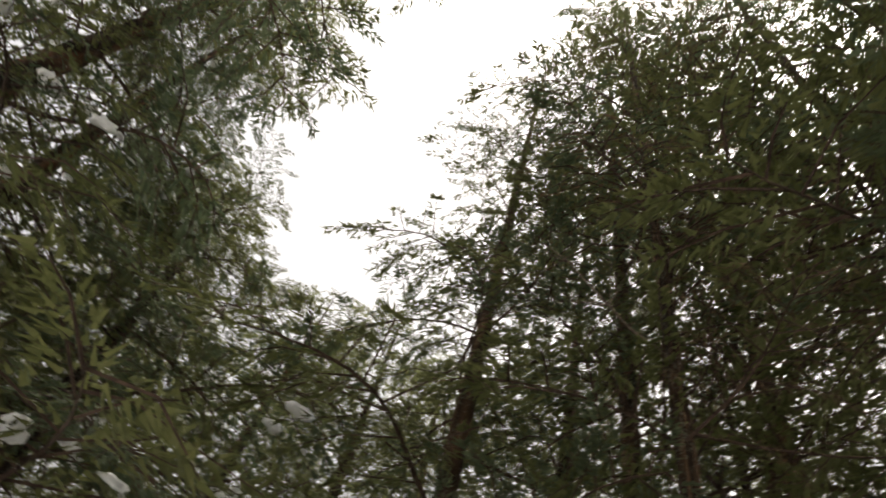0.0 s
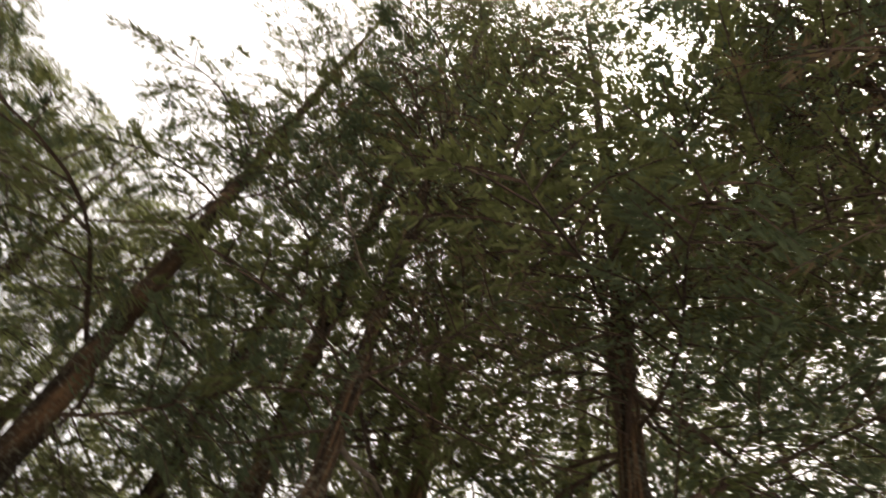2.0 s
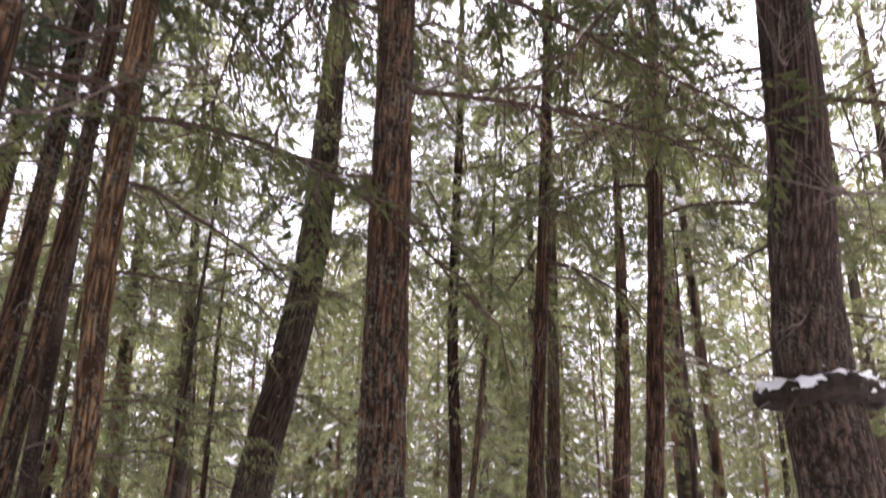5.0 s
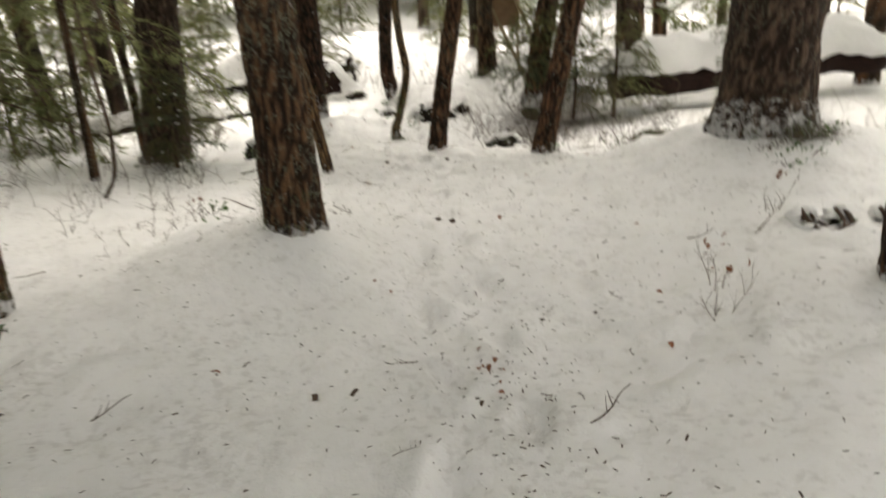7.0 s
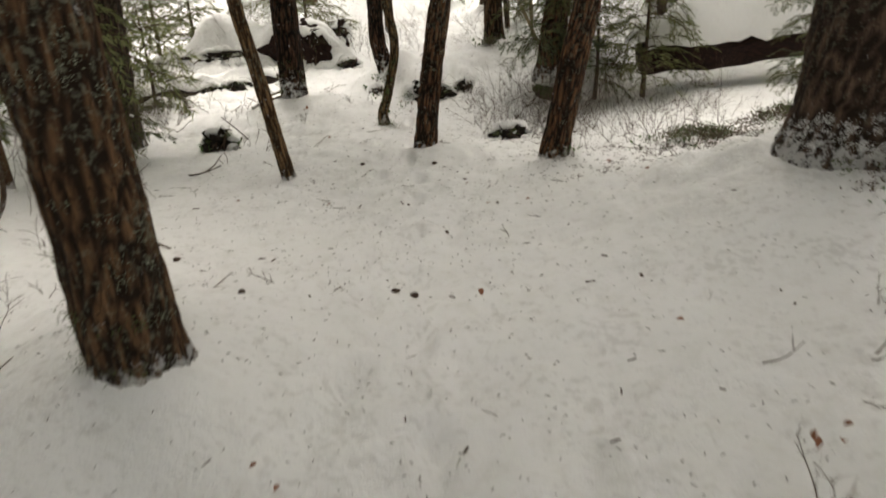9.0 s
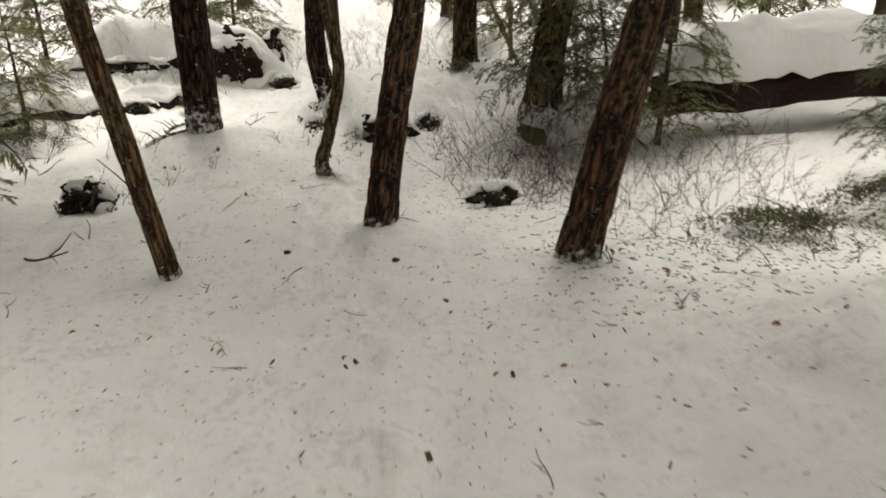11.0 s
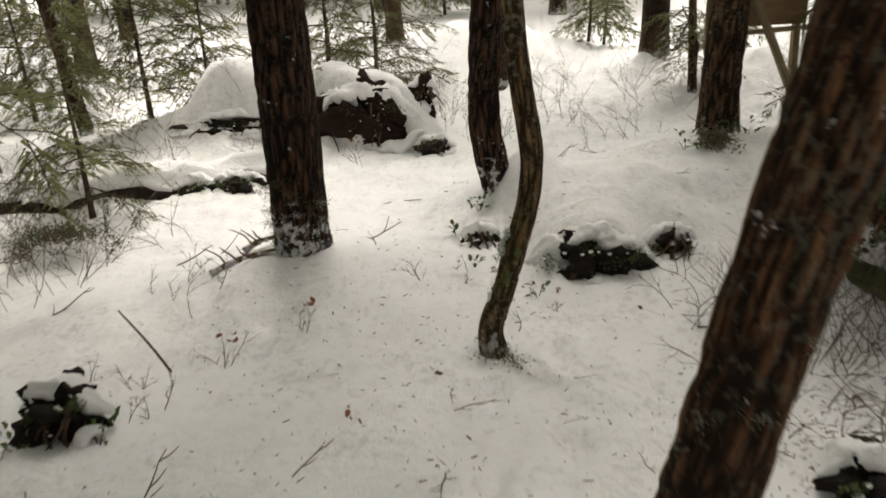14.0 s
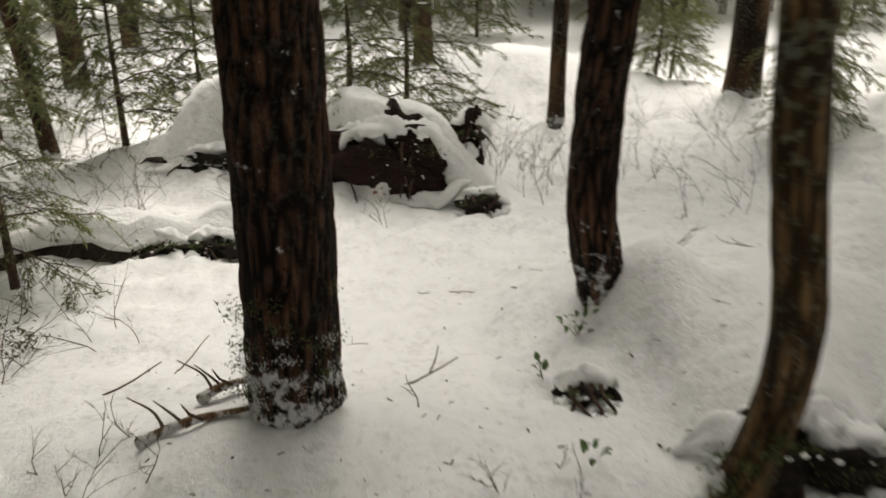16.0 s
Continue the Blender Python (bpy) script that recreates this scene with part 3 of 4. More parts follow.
for k, (tx, ty, lean, tr) in enumerate(((-2.75, 4.55, 0.35, 0.06), (-3.1, 4.9, 0.25, 0.08), (-2.06, 3.0, 0.02, 0.08))):
    tz = surface(tx, ty)
    tree("thin reddish conifer trunk in a close clump", [(tx, ty, tz), (tx + lean * 0.5, ty, tz + 2.2), (tx + lean, ty, tz + 5), (tx + lean, ty, tz + (22 if k == 2 else 11))], [tr, tr * 0.95, tr * 0.8, 0.01], BARK_LICHEN,
         [(7.0, 21.6, 28, 2.4, FINE), (5, 16, 14, 2.2, BROWN)] if k == 2 else [(5.0, 10.8, 10, 1.5, FINE)], [(1.2, 5, 9, 0.9), (4.5, 10, 10, 1.7)], seed=60 + k, flare=0.15, rough=0.06)

# ---- the forest round about: x, y, height, radius, lowest bough ----
FOREST = [
    (-3.3, 8.6, 6.5, 0.05, 1.5), (-3.7, 11.3, 7, 0.06, 1.4), (3.7, 12.7, 7, 0.07, 1.3), (2.0, 16.5, 7, 0.05, 2.2),
    (-5.6, 16.5, 7, 0.09, 1.1), (6.9, 16.8, 7, 0.09, 1.6),
    (-7.2, 13.0, 7, 0.09, 0.9), (-5.6, 10.6, 6, 0.08, 0.9), (9.4, 11.2, 6, 0.08, 1.0),
    (1.8, 18.1, 14, 0.19, 7), (-0.27, 17.6, 14, 0.09, 7), (4.4, 15.0, 15, 0.24, 7), (5.3, 15.9, 13, 0.14, 7), (-5.3, -0.1, 9.0, 0.15, 3.4), (-5.0, -1.5, 11.6, 0.16, 3.4),
    (-4.1, 2.6, 17, 0.13, 4.4), (-4.7, 4.1, 16, 0.14, 3.6), (-3.2, 3.9, 22, 0.11, 5.5), (-7.4, 1.3, 11.5, 0.18, 3), (-7.2, 2.9, 12, 0.2, 3), (-8.0, 4.9, 13.5, 0.2, 3),
    (-6.0, 5.4, 12.5, 0.17, 3), (-6.6, 9.5, 14, 0.2, 2.2), (-4.2, 7.6, 12, 0.10, 2.6), (-4.8, 13.6, 13, 0.16, 6), (-6.6, 14.8, 14, 0.2, 3.0), (-9.2, 15, 14, 0.2, 1.0),
    (-2.6, 23, 14, 0.18, 2.5), (-8.2, 21, 15, 0.2, 1.0), (6.4, 21, 14, 0.2, 2.0), (9.2, 17, 14, 0.2, 2.0), (0.8, 26, 15, 0.2, 2.2), (7.6, 12.5, 14, 0.18, 2.4),
    (10.2, 9.5, 14, 0.2, 1.5), (6.6, 8.4, 14, 0.18, 3.0), (5.6, 3.4, 14, 0.18, 4.0), (8.5, 4, 14, 0.2, 3), (4.6, -1.5, 15, 0.2, 4.5), (1.9, -2.2, 18, 0.2, 6),
    (-1.7, -2.3, 18, 0.18, 6), (-4.4, -2.4, 16, 0.2, 4.5), (3.6, 1.2, 18, 0.17, 5.5), (0.4, -5.5, 14, 0.2, 4), (-8, -1.5, 13, 0.2, 4), (-11, 10, 14, 0.2, 1.5),
    (-12, 0, 14, 0.2, 2), (-10, 26, 15, 0.22, 1.6), (-4, 29, 16, 0.22, 1.8), (3, 30, 16, 0.22, 1.8), (9, 27, 16, 0.22, 1.8), (13, 18, 15, 0.22, 0.8),
    (-14, 17, 15, 0.22, 0.8), (14, 10, 15, 0.22, 1), (-15, 6, 15, 0.2, 1), (-9.5, 8, 14, 0.2, 2),
]
for i, (fx, fy, fh, fr, low) in enumerate(FOREST):
    fz = surface(fx, fy)
    lean = (random.uniform(-0.5, 0.5), random.uniform(-0.5, 0.5))
    span = math.hypot(fx, fy)
    close = span < 10
    snowy = 0.9 if fx < -4 and fy < 2 and close else (0.5 if span > 12 and random.random() < 0.7 else 0.08)
    tree("tall conifer with snow-laden green boughs in the forest" if snowy > 0.3 else "tall conifer with drooping green boughs in the forest",
         [(fx, fy, fz), (fx + lean[0] * 0.3, fy + lean[1] * 0.3, fz + fh * 0.3), (fx + lean[0], fy + lean[1], fz + fh)], [fr, fr * 0.8, 0.012],
         random.choice((BARK_RED, BARK_GREY, BARK_LICHEN)), [(low, fh - 0.1, (14 if fh < 9 else (36 if -6 < fx < -2 and 1 < fy < 6 else (56 if fx < -4.9 else 30))) if close else (16 if fh < 9 else 30), 1.9 if fh < 9 else (3.4 if -3 < fx < 5 and fy < 2 else (2.6 if close else 3.2)), FINE if span < 7 else (MID if close else COARSE))],
         [(0.8, low + 2, 7, 1.2)], near=False, flare=0.2, seed=100 + i, group="forest conifers", snowy=snowy, taper=(0.66 if fy < 0 else 0.85) if -5.5 < fx < -4 and fy < 3 else 0.55)

# young conifers of the understory: x, y, height
YOUNG = [(3.05, 11.15, 2.3), (-2.15, 15.95, 1.8), (1.3, 20.0, 1.1), (2.95, 19.0, 1.6), (2.0, 16.6, 0.9), (1.0, 19.3, 1.5), (-3.6, 13.2, 1.6), (-3.9, 16.6, 2.4), (-5.4, 12.9, 2.4), (2.45, 11.1, 1.7), (-2.75, 9.6, 1.3), (-4.3, 15.8, 2.6), (-1.9, 17.3, 3.0), (-6, 12.2, 2.4), (4.2, 9.3, 1.4), 
         (6.5, 15, 3), (-7, 17.5, 3), (-9.5, 19, 3.4), (8.8, 21, 3.6), (-5.3, 8.4, 2.2), (-7.8, 11.5, 2.6), (11, 14, 3.4), (-11.5, 14.5, 3.4), (-2, 27, 4), (6.5, 28, 4), (1.5, 27, 4), (-7, 28, 4), (-12, 21, 4), (12.5, 22, 4)]
for i, (fx, fy, fh) in enumerate(YOUNG):
    fz = surface(fx, fy)
    thing = tree("young conifer with drooping snow-dusted boughs", [(fx, fy, fz), (fx + 0.05, fy, fz + fh * 0.5), (fx + random.uniform(-0.2, 0.2), fy, fz + fh)], [0.02 + fh * 0.006, 0.015, 0.004], TWIG,
                 [(0.25, fh, 16 + int(fh * 7), 0.42 + fh * 0.25, FINE if fy < 10 else (MID if fy < 19 else COARSE))], near=False, flare=0.1, seed=300 + i, group="young conifers", snowy=0.45, taper=0.75)
    thing.name = "young_conifer"
    tagged(thing, category="young conifer")


# ---- collar of broken limbs on the big trunk ----
def collar():
    thing = empty("branch_collar", 2.81, 6.2, 2.10, "ragged ring of broken mossy limbs capped with snow", "branch collar")
    rnd = random.Random(5)
    ring = [Vector((math.cos(a) * 0.38, math.sin(a) * 0.38, 0.02 * math.sin(a * 3))) for a in np.linspace(0, 2 * math.pi, 40)]
    verts, faces = [], []
    tube_data(verts, faces, ring, [0.088] * 40, 10, lambda i, a: 1 + 0.8 * noise.noise((ring[i].x * 12, ring[i].y * 12, math.sin(a) * 2)), cap=False)
    part_of("ring", raw_mesh("ring", verts, faces), DARK_SOIL, thing)
    verts, faces = [], []
    tops = [q + Vector((0, 0, 0.06)) for q in ring]
    tube_data(verts, faces, tops, [0.075] * 40, 10, lambda i, a: (0.85 + 1.3 * noise.noise((tops[i].x * 17, tops[i].y * 17, math.cos(a) * 2))) * (0.75 if math.sin(a) < 0 else 1), cap=False)
    part_of("snow_cap", raw_mesh("snow_cap", verts, faces), CLEAN_SNOW, thing, "lumpy snow")
    for i in range(16):
        a = rnd.uniform(0, 360)
        m = pose(0.3 * math.cos(radians(a)), 0.3 * math.sin(radians(a)), rnd.uniform(-0.05, 0.05), rnd.uniform(0, 360), rnd.uniform(-5, 30), a) @ Matrix.Scale(rnd.uniform(0.3, 0.9), 4)
        place("dead_branch", rnd.choice(DEAD), thing, m)


collar()


# ---- the far woods, closing the view all round ----
def far_woods():
    rnd = random.Random(77)
    verts, faces, mats = [], [], []
    for i in range(330):
        a = rnd.uniform(0, 2 * math.pi) if i < 190 else rnd.uniform(-0.75, 0.75)
        d = rnd.uniform(27, 52) if i < 190 else rnd.uniform(26, 40)
        if i < 190 and abs(math.sin(a) * d) < 16 and 0 < math.cos(a) * d < 26:
            continue
        x, y = math.sin(a) * d, 6 + math.cos(a) * d
        z, h = ground(x, y), rnd.uniform(11, 18) if i < 190 else rnd.uniform(8, 16)
        before = len(faces)
        tube_data(verts, faces, [Vector((x, y, z - 0.2)), Vector((x, y, z + h))], [rnd.uniform(0.12, 0.25) if i < 190 else rnd.uniform(0.04, 0.12), 0.02], 5, cap=False)
        mats += [0] * (len(faces) - before)
        for _ in range(380 if i < 190 else 520):
            u = rnd.random()
            r = (2.6 * (1 - u) + 0.3) * math.sqrt(rnd.random())
            b = rnd.uniform(0, 6.283)
            q = Vector((x + r * math.cos(b), y + r * math.sin(b), z + (0.2 if i < 190 else 1.5) + u * h - r * 0.3))
            out = Vector((math.cos(b), math.sin(b), rnd.uniform(-0.9, -0.1))).normalized() * rnd.uniform(0.3, 0.7)
            side = out.cross(Vector((rnd.uniform(-1, 1), rnd.uniform(-1, 1), 1))).normalized() * 0.09
            k = len(verts)
            verts += [q - side, q + side, q + out]
            faces.append((k, k + 1, k + 2))
            mats.append(rnd.choices((1, 2, 3), (0.66, 0.23, 0.11))[0])
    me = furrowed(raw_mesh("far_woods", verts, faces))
    for m in (BARK_RED, NEEDLE_OLIVE, NEEDLE_BROWN, CLEAN_SNOW):
        me.materials.append(m)
    me.polygons.foreach_set("material_index", mats)
    tagged(new("far_woods", me), "dense dark conifer woods standing far behind the snowy clearing", "far woods", kind="stuff")


far_woods()


# ---- logs, hollows and stumps ----
def snow_log(name, label, p0, p1, r, cap, wood, seed, group="", back=1.0):
    """A fallen log with a thick blanket of snow that follows it and hangs over its sides."""
    a, b = Vector(p0), Vector(p1)
    thing = empty(name, a.x, a.y, a.z, label, "log", group)
    n = 26
    pts = [(b - a) * (i / n) + Vector((0, 0.05 * math.sin(i * 0.9 + seed), 0.03 * math.sin(i * 0.7))) for i in range(n + 1)]
    verts, faces = [], []
    tube_data(verts, faces, pts, [r * (1 - 0.006 * i) for i in range(n + 1)], 24, lambda i, t: 1 + 0.16 * noise.noise((i * 0.5, math.cos(t) * 2 + seed, math.sin(t) * 2)))
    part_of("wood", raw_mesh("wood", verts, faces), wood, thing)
    side = (b - a).cross(Vector((0, 0, 1))).normalized()
    verts, faces, m = [], [], 16
    for i in range(n + 1):
        fade = min(1, 0.35 + i * 0.22, 0.35 + (n - i) * 0.22)
        for k in range(m + 1):
            u = -1 + 2 * k / m
            hang = 1.0 + 0.25 * noise.noise((i * 0.33 + seed, u * 1.5, 2.0))
            h = r * 0.72 + (r * 0.3 + cap * fade * (1 + 0.5 * noise.noise((i * 0.4, seed, 8)))) * max(0.0, 1 - abs(u) ** 2.6) + 0.09 * noise.noise((i * 0.6, u * 2 + seed, 0)) + 0.06 * noise.noise((i * 1.3, u * 5 + seed, 4))
            verts.append(pts[i] + side * (u * r * hang * (1.0 if u > 0 else back)) + Vector((0, 0, h)))
    w = m + 1
    for i in range(n):
        for k in range(m):
            faces.append((i * w + k, i * w + k + 1, (i + 1) * w + k + 1, (i + 1) * w + k))
    ob = part_of("snow_blanket", raw_mesh("snow_blanket", verts, faces), CLEAN_SNOW, thing, "thick white snow")
    sol = ob.modifiers.new("thick", "SOLIDIFY")
    sol.thickness, sol.offset = 0.05, -1
    return thing


def lump(name, material, parent, c, size, seed, rough=0.3, n=18):
    """A rough rounded mass."""
    verts, faces = [], []
    for j in range(n + 1):
        v = math.pi * j / n
        for k in range(2 * n):
            h = math.pi * k / n
            d = Vector((math.sin(v) * math.cos(h), math.sin(v) * math.sin(h), math.cos(v)))
            f = 1 + rough * noise.noise(d * 1.7 + Vector((seed, 0, 0))) + rough * 0.5 * noise.noise(d * 5 + Vector((0, seed, 0)))
            verts.append(Vector(c) + Vector((d.x * size[0], d.y * size[1], d.z * size[2])) * f)
    w = 2 * n
    for j in range(n):
        for k in range(w):
            faces.append((j * w + k, (j + 1) * w + k, (j + 1) * w + (k + 1) % w, j * w + (k + 1) % w))
    return part_of(name, raw_mesh(name, verts, faces), material, parent)


def crumbs(name, material, parent, spots, seed, rough=0.5):
    """Many small rounded clods joined into one part; spots: (centre, size)."""
    verts, faces, n = [], [], 6
    w = 2 * n
    for i, (c, size) in enumerate(spots):
        start = len(verts)
        for j in range(n + 1):
            v = math.pi * j / n
            for k in range(w):
                h = math.pi * k / n
                d = Vector((math.sin(v) * math.cos(h), math.sin(v) * math.sin(h), math.cos(v)))
                f = 1 + rough * noise.noise(d * 1.8 + Vector((seed + i * 1.7, 0, 0)))
                verts.append(Vector(c) + Vector((d.x * size[0], d.y * size[1], d.z * size[2])) * f)
        for j in range(n):
            for k in range(w):
                a, b = start + j * w + k, start + j * w + (k + 1) % w
                faces.append((a, a + w, b + w, b))
    return part_of(name, raw_mesh(name, verts, faces), material, parent)


def tuft(parent, spots, seed, material, size=0.022, name="moss"):
    """Ragged little fronds round the given spots."""
    r = random.Random(seed)
    verts, faces = [], []
    for c, spread_by in spots:
        for _ in range(46):
            q = Vector(c) + Vector((r.gauss(0, spread_by), r.gauss(0, spread_by * 0.6), r.gauss(0, spread_by * 0.6)))
            d = Vector((r.uniform(-1, 1), r.uniform(-1, 0.3), r.uniform(-0.4, 1))).normalized() * size * r.uniform(0.5, 1.4)
            x = d.cross(Vector((r.uniform(-1, 1), r.uniform(-1, 1), 1))).normalized() * size * 0.22
            k = len(verts)
            verts += [q - x, q + x, q + d]
            faces.append((k, k + 1, k + 2))
    return tagged(part_of(name, raw_mesh(name, verts, faces), material, parent, smooth=False), kind="stuff")


def hollow(x, y, wide, tall, seed, label="dark hollow among roots under a ragged lip of snow", earth=None, name="root_hollow", category="root hollow", group="root hollows"):
    """A hollow towards the path: rough earth bulging out near black for its shade, a crumbling lip of snow over it,
    moss and hanging roots.
    """
    z = ground(x, y - 0.12)
    thing = empty(name, x, y, z, label, category, group)
    r = random.Random(int(seed * 10))
    # A dark lump stands in for the hollow's shaded inside.
    lump("shaded_fill", earth or SHADED_SOIL, thing, (0, -0.01, tall * 0.30), (wide * 0.95, min(0.12, wide * 0.8), tall * 0.62), seed, 0.9, 26)
    thick = 0.03 + 0.12 * min(wide, 0.45)

    def ribbon(name, line, size, key):
        n = len(line)
        verts, faces = [], []
        tube_data(verts, faces, line, [size * min(1.0, 0.25 + 4.0 * min(i, n - 1 - i) / n) for i in range(n)], 20,
                  lambda i, a: 1 + 0.55 * noise.noise((line[i].x * 9 + key, math.cos(a) * 1.2, math.sin(a) * 1.2)) + 0.38 * noise.noise((line[i].x * 30, math.cos(a) * 2.5 + key, math.sin(a) * 2.5)) + 0.2 * noise.noise((line[i].x * 70, math.cos(a) * 5 + key, math.sin(a) * 5)))
        part_of(name, raw_mesh(name, verts, faces), CLEAN_SNOW, thing)

    us = [-1.35 + 2.7 * i / 48 for i in range(49)]
    ribbon("snow_lip", [Vector((u * wide, 0.01 + 0.02 * math.sin(u * 5 + seed), tall * (0.98 - 0.36 * u * u + 0.12 * noise.noise((u * 2.3, seed, 0))))) for u in us], thick, seed)
    ribbon("snow_foot", [Vector((u * wide, -0.09 - 0.03 * math.sin(u * 3 + seed), -thick * 0.35 + tall * (0.16 * u * u + 0.22 * noise.noise((u * 2.9, seed, 5))))) for u in us], thick * 0.75, seed + 4)
    bits = []
    for i in range(int(6 + wide * 26)):
        k = r.uniform(0.003, 0.008)
        bits.append(((r.uniform(-1, 1) * wide, -0.10 - 0.08 * min(wide, 0.4), tall * r.uniform(0.1, 0.9)), (k * 1.8, k, k)))
    tagged(crumbs("snow_dust", CLEAN_SNOW, thing, bits, seed + 9), kind="stuff")
    tuft(thing, [((r.uniform(-1, 1) * wide, -0.10, tall * r.uniform(0.35, 0.9)), 0.13 * min(wide, 0.5)) for _ in range(4 + int(wide * 8))], int(seed * 7), MOSS, min(0.022, 0.15 * wide))
    for i in range(4):
        q = Vector((r.uniform(-0.8, 0.8) * wide, -0.10, tall * r.uniform(0.4, 0.8)))
        e = q + Vector((r.uniform(-0.15, 0.15), -r.uniform(0.02, 0.08), -tall * 0.7))
        tube_part("root", [q + Vector((0, 0.1, 0.04)), q, q.lerp(e, 0.5) + Vector((r.uniform(-0.03, 0.03), -0.02, 0)), e], [0.011, 0.010, 0.007, 0.003], 6, TWIG, thing, 0.04)
    return thing


snow_log("fallen_log", "rotten red-brown log lying under a deep blanket of snow", (3.1, 11.35, -0.80), (7.4, 11.9, -0.78), 0.19, 0.44, SHADED_ROT, 1.0, back=3.0)
hollow(-1.6, 15.10, 0.48, 0.6, 31.0, "rotten red-brown stump hollowed out under heaped snow", SHADED_ROT, "rotten_stump", "rotten stump", "rotten stumps")
hollow(-0.98, 15.3, 0.13, 0.24, 33.5, "small rotten stub under a cap of snow", SHADED_ROT, "rotten_stump", "rotten stump", "rotten stumps")
snow_log("fallen_log", "low mossy log buried in snow", (-2.0, 14.3, -1.32), (-5.4, 13.2, -1.28), 0.17, 0.10, DARK_SOIL, 3.0)
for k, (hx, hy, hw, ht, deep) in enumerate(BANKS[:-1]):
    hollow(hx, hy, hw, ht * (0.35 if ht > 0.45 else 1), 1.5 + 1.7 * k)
mound = empty("snow_mound", 2.15, 11.4, surface(2.15, 11.4), "mossy hump of roots round a leaning trunk", "mossy mound")
lump("moss", MOSS, mound, (-0.10, 0.08, 0.05), (0.24, 0.24, 0.26), 9.1, 0.6, 26)
lump("snow", CLEAN_SNOW, mound, (0.25, 0.12, 0.08), (0.45, 0.4, 0.36), 9.7, 0.3)


def clinging(thing, name, material, radius, count, lo, hi, seed, size=0.016, lean=0.0):
    """Scaly growth on the side of a trunk that faces the path."""
    r = random.Random(seed)
    spots = []
    for _ in range(count):
        z, a = r.uniform(lo, hi), radians(r.uniform(185, 355))
        spots.append(((math.cos(a) * radius + lean * z, math.sin(a) * radius, z), size * 1.9))
    tuft(thing, spots, seed, material, size, name)


clinging(lichened, "lichen", LICHEN, 0.138, 46, 0.15, 2.2, 41, 0.011, 0.015)
clinging(lichened, "moss", MOSS, 0.150, 14, 0.02, 0.3, 42, 0.013)
clinging(gentle, "lichen", LICHEN, 0.097, 10, 0.1, 1.6, 43, 0.009, 0.2)
clinging(leaning, "lichen", LICHEN, 0.11, 8, 0.1, 1.6, 44, 0.009, 0.245)
clinging(thin_lichened, "lichen", LICHEN, 0.068, 34, 0.05, 1.8, 45, 0.014)
clinging(thin_lichened, "moss", MOSS, 0.068, 14, 0.02, 0.5, 49, 0.016)
r = random.Random(52)
tuft(sapling, [((-0.06 + 0.27 * (q - 0.15) + r.uniform(-0.045, 0.045), 0.06, q), 0.016) for q in [0.06 + 0.03 * i for i in range(24)]], 51, MOSS, 0.013)
tuft(sapling, [((-0.03 + r.gauss(0, 0.05), -0.02 + r.gauss(0, 0.05), 0.04), 0.03) for _ in range(6)], 53, MOSS, 0.02)
clinging(dusted, "moss", MOSS, 0.165, 26, 0.12, 0.55, 46, 0.014, 0.04)
clinging(dusted, "snow_dust", CLEAN_SNOW, 0.166, 40, 0.03, 0.40, 47, 0.009, 0.04)
clinging(big, "snow_dust", CLEAN_SNOW, 0.385, 60, 0.05, 0.26, 48, 0.010)
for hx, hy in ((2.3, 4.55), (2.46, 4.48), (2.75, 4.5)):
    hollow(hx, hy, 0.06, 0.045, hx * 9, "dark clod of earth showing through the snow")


def limb(thing, points, radii, seed):
    """A bare dead limb in the world's metres, under its tree."""
    tube_part("dead_limb", [Vector(p) - thing.location for p in points], radii, 7, DEAD_TWIG, thing, 0.08, lump=0.25, seed=seed)


limb(leaning, [(2.09, 8.15, 2.87), (2.45, 8.1, 2.76), (2.72, 8.1, 2.62), (3.3, 8.05, 2.52)], [0.026, 0.02, 0.018, 0.008], 1.0)
limb(leaning, [(2.72, 8.1, 2.62), (2.95, 8.05, 2.45), (3.1, 8.0, 2.2)], [0.012, 0.008, 0.003], 2.0)
limb(leaning, [(2.14, 8.15, 3.45), (2.35, 8.1, 3.62), (2.7, 8.1, 3.72)], [0.03, 0.022, 0.01], 3.0)
limb(gentle, [(0.98, 9.0, 3.95), (1.3, 8.95, 3.86), (1.75, 8.9, 3.88)], [0.022, 0.017, 0.008], 4.0)

snag = empty("dead_sapling", -2.62, 7.3, surface(-2.62, 7.3), "thin dead sapling bent at its foot in the snow", "dead sapling")
tube_part("stem", [Vector((-0.08, 0, -0.03)), Vector((0.06, 0, 0.16)), Vector((0.12, 0, 0.45)), Vector((0.10, 0, 1.2)), Vector((0.09, 0.02, 2.3))], [0.022, 0.02, 0.018, 0.014, 0.006], 8, BARK_GREY, snag, 0.05, lump=0.2, seed=3.0)
for k in range(5):
    place("dead_branch", DEAD[k % 4], snag, pose(0.1, 0, 0.7 + 0.3 * k, 40 * k, -15, 137 * k) @ Matrix.Scale(0.35, 4))
stick = empty("fallen_stick", -1.62, 10.6, surface(-1.62, 10.6), "thin straight dead stick leaning out of the snow", "stick")
tube_part("stem", [Vector((0.01, -0.01, -0.03)), Vector((-0.16, 0.1, 0.11)), Vector((-0.34, 0.2, 0.24))], [0.007, 0.006, 0.004], 6, TWIG, stick, 0.05)

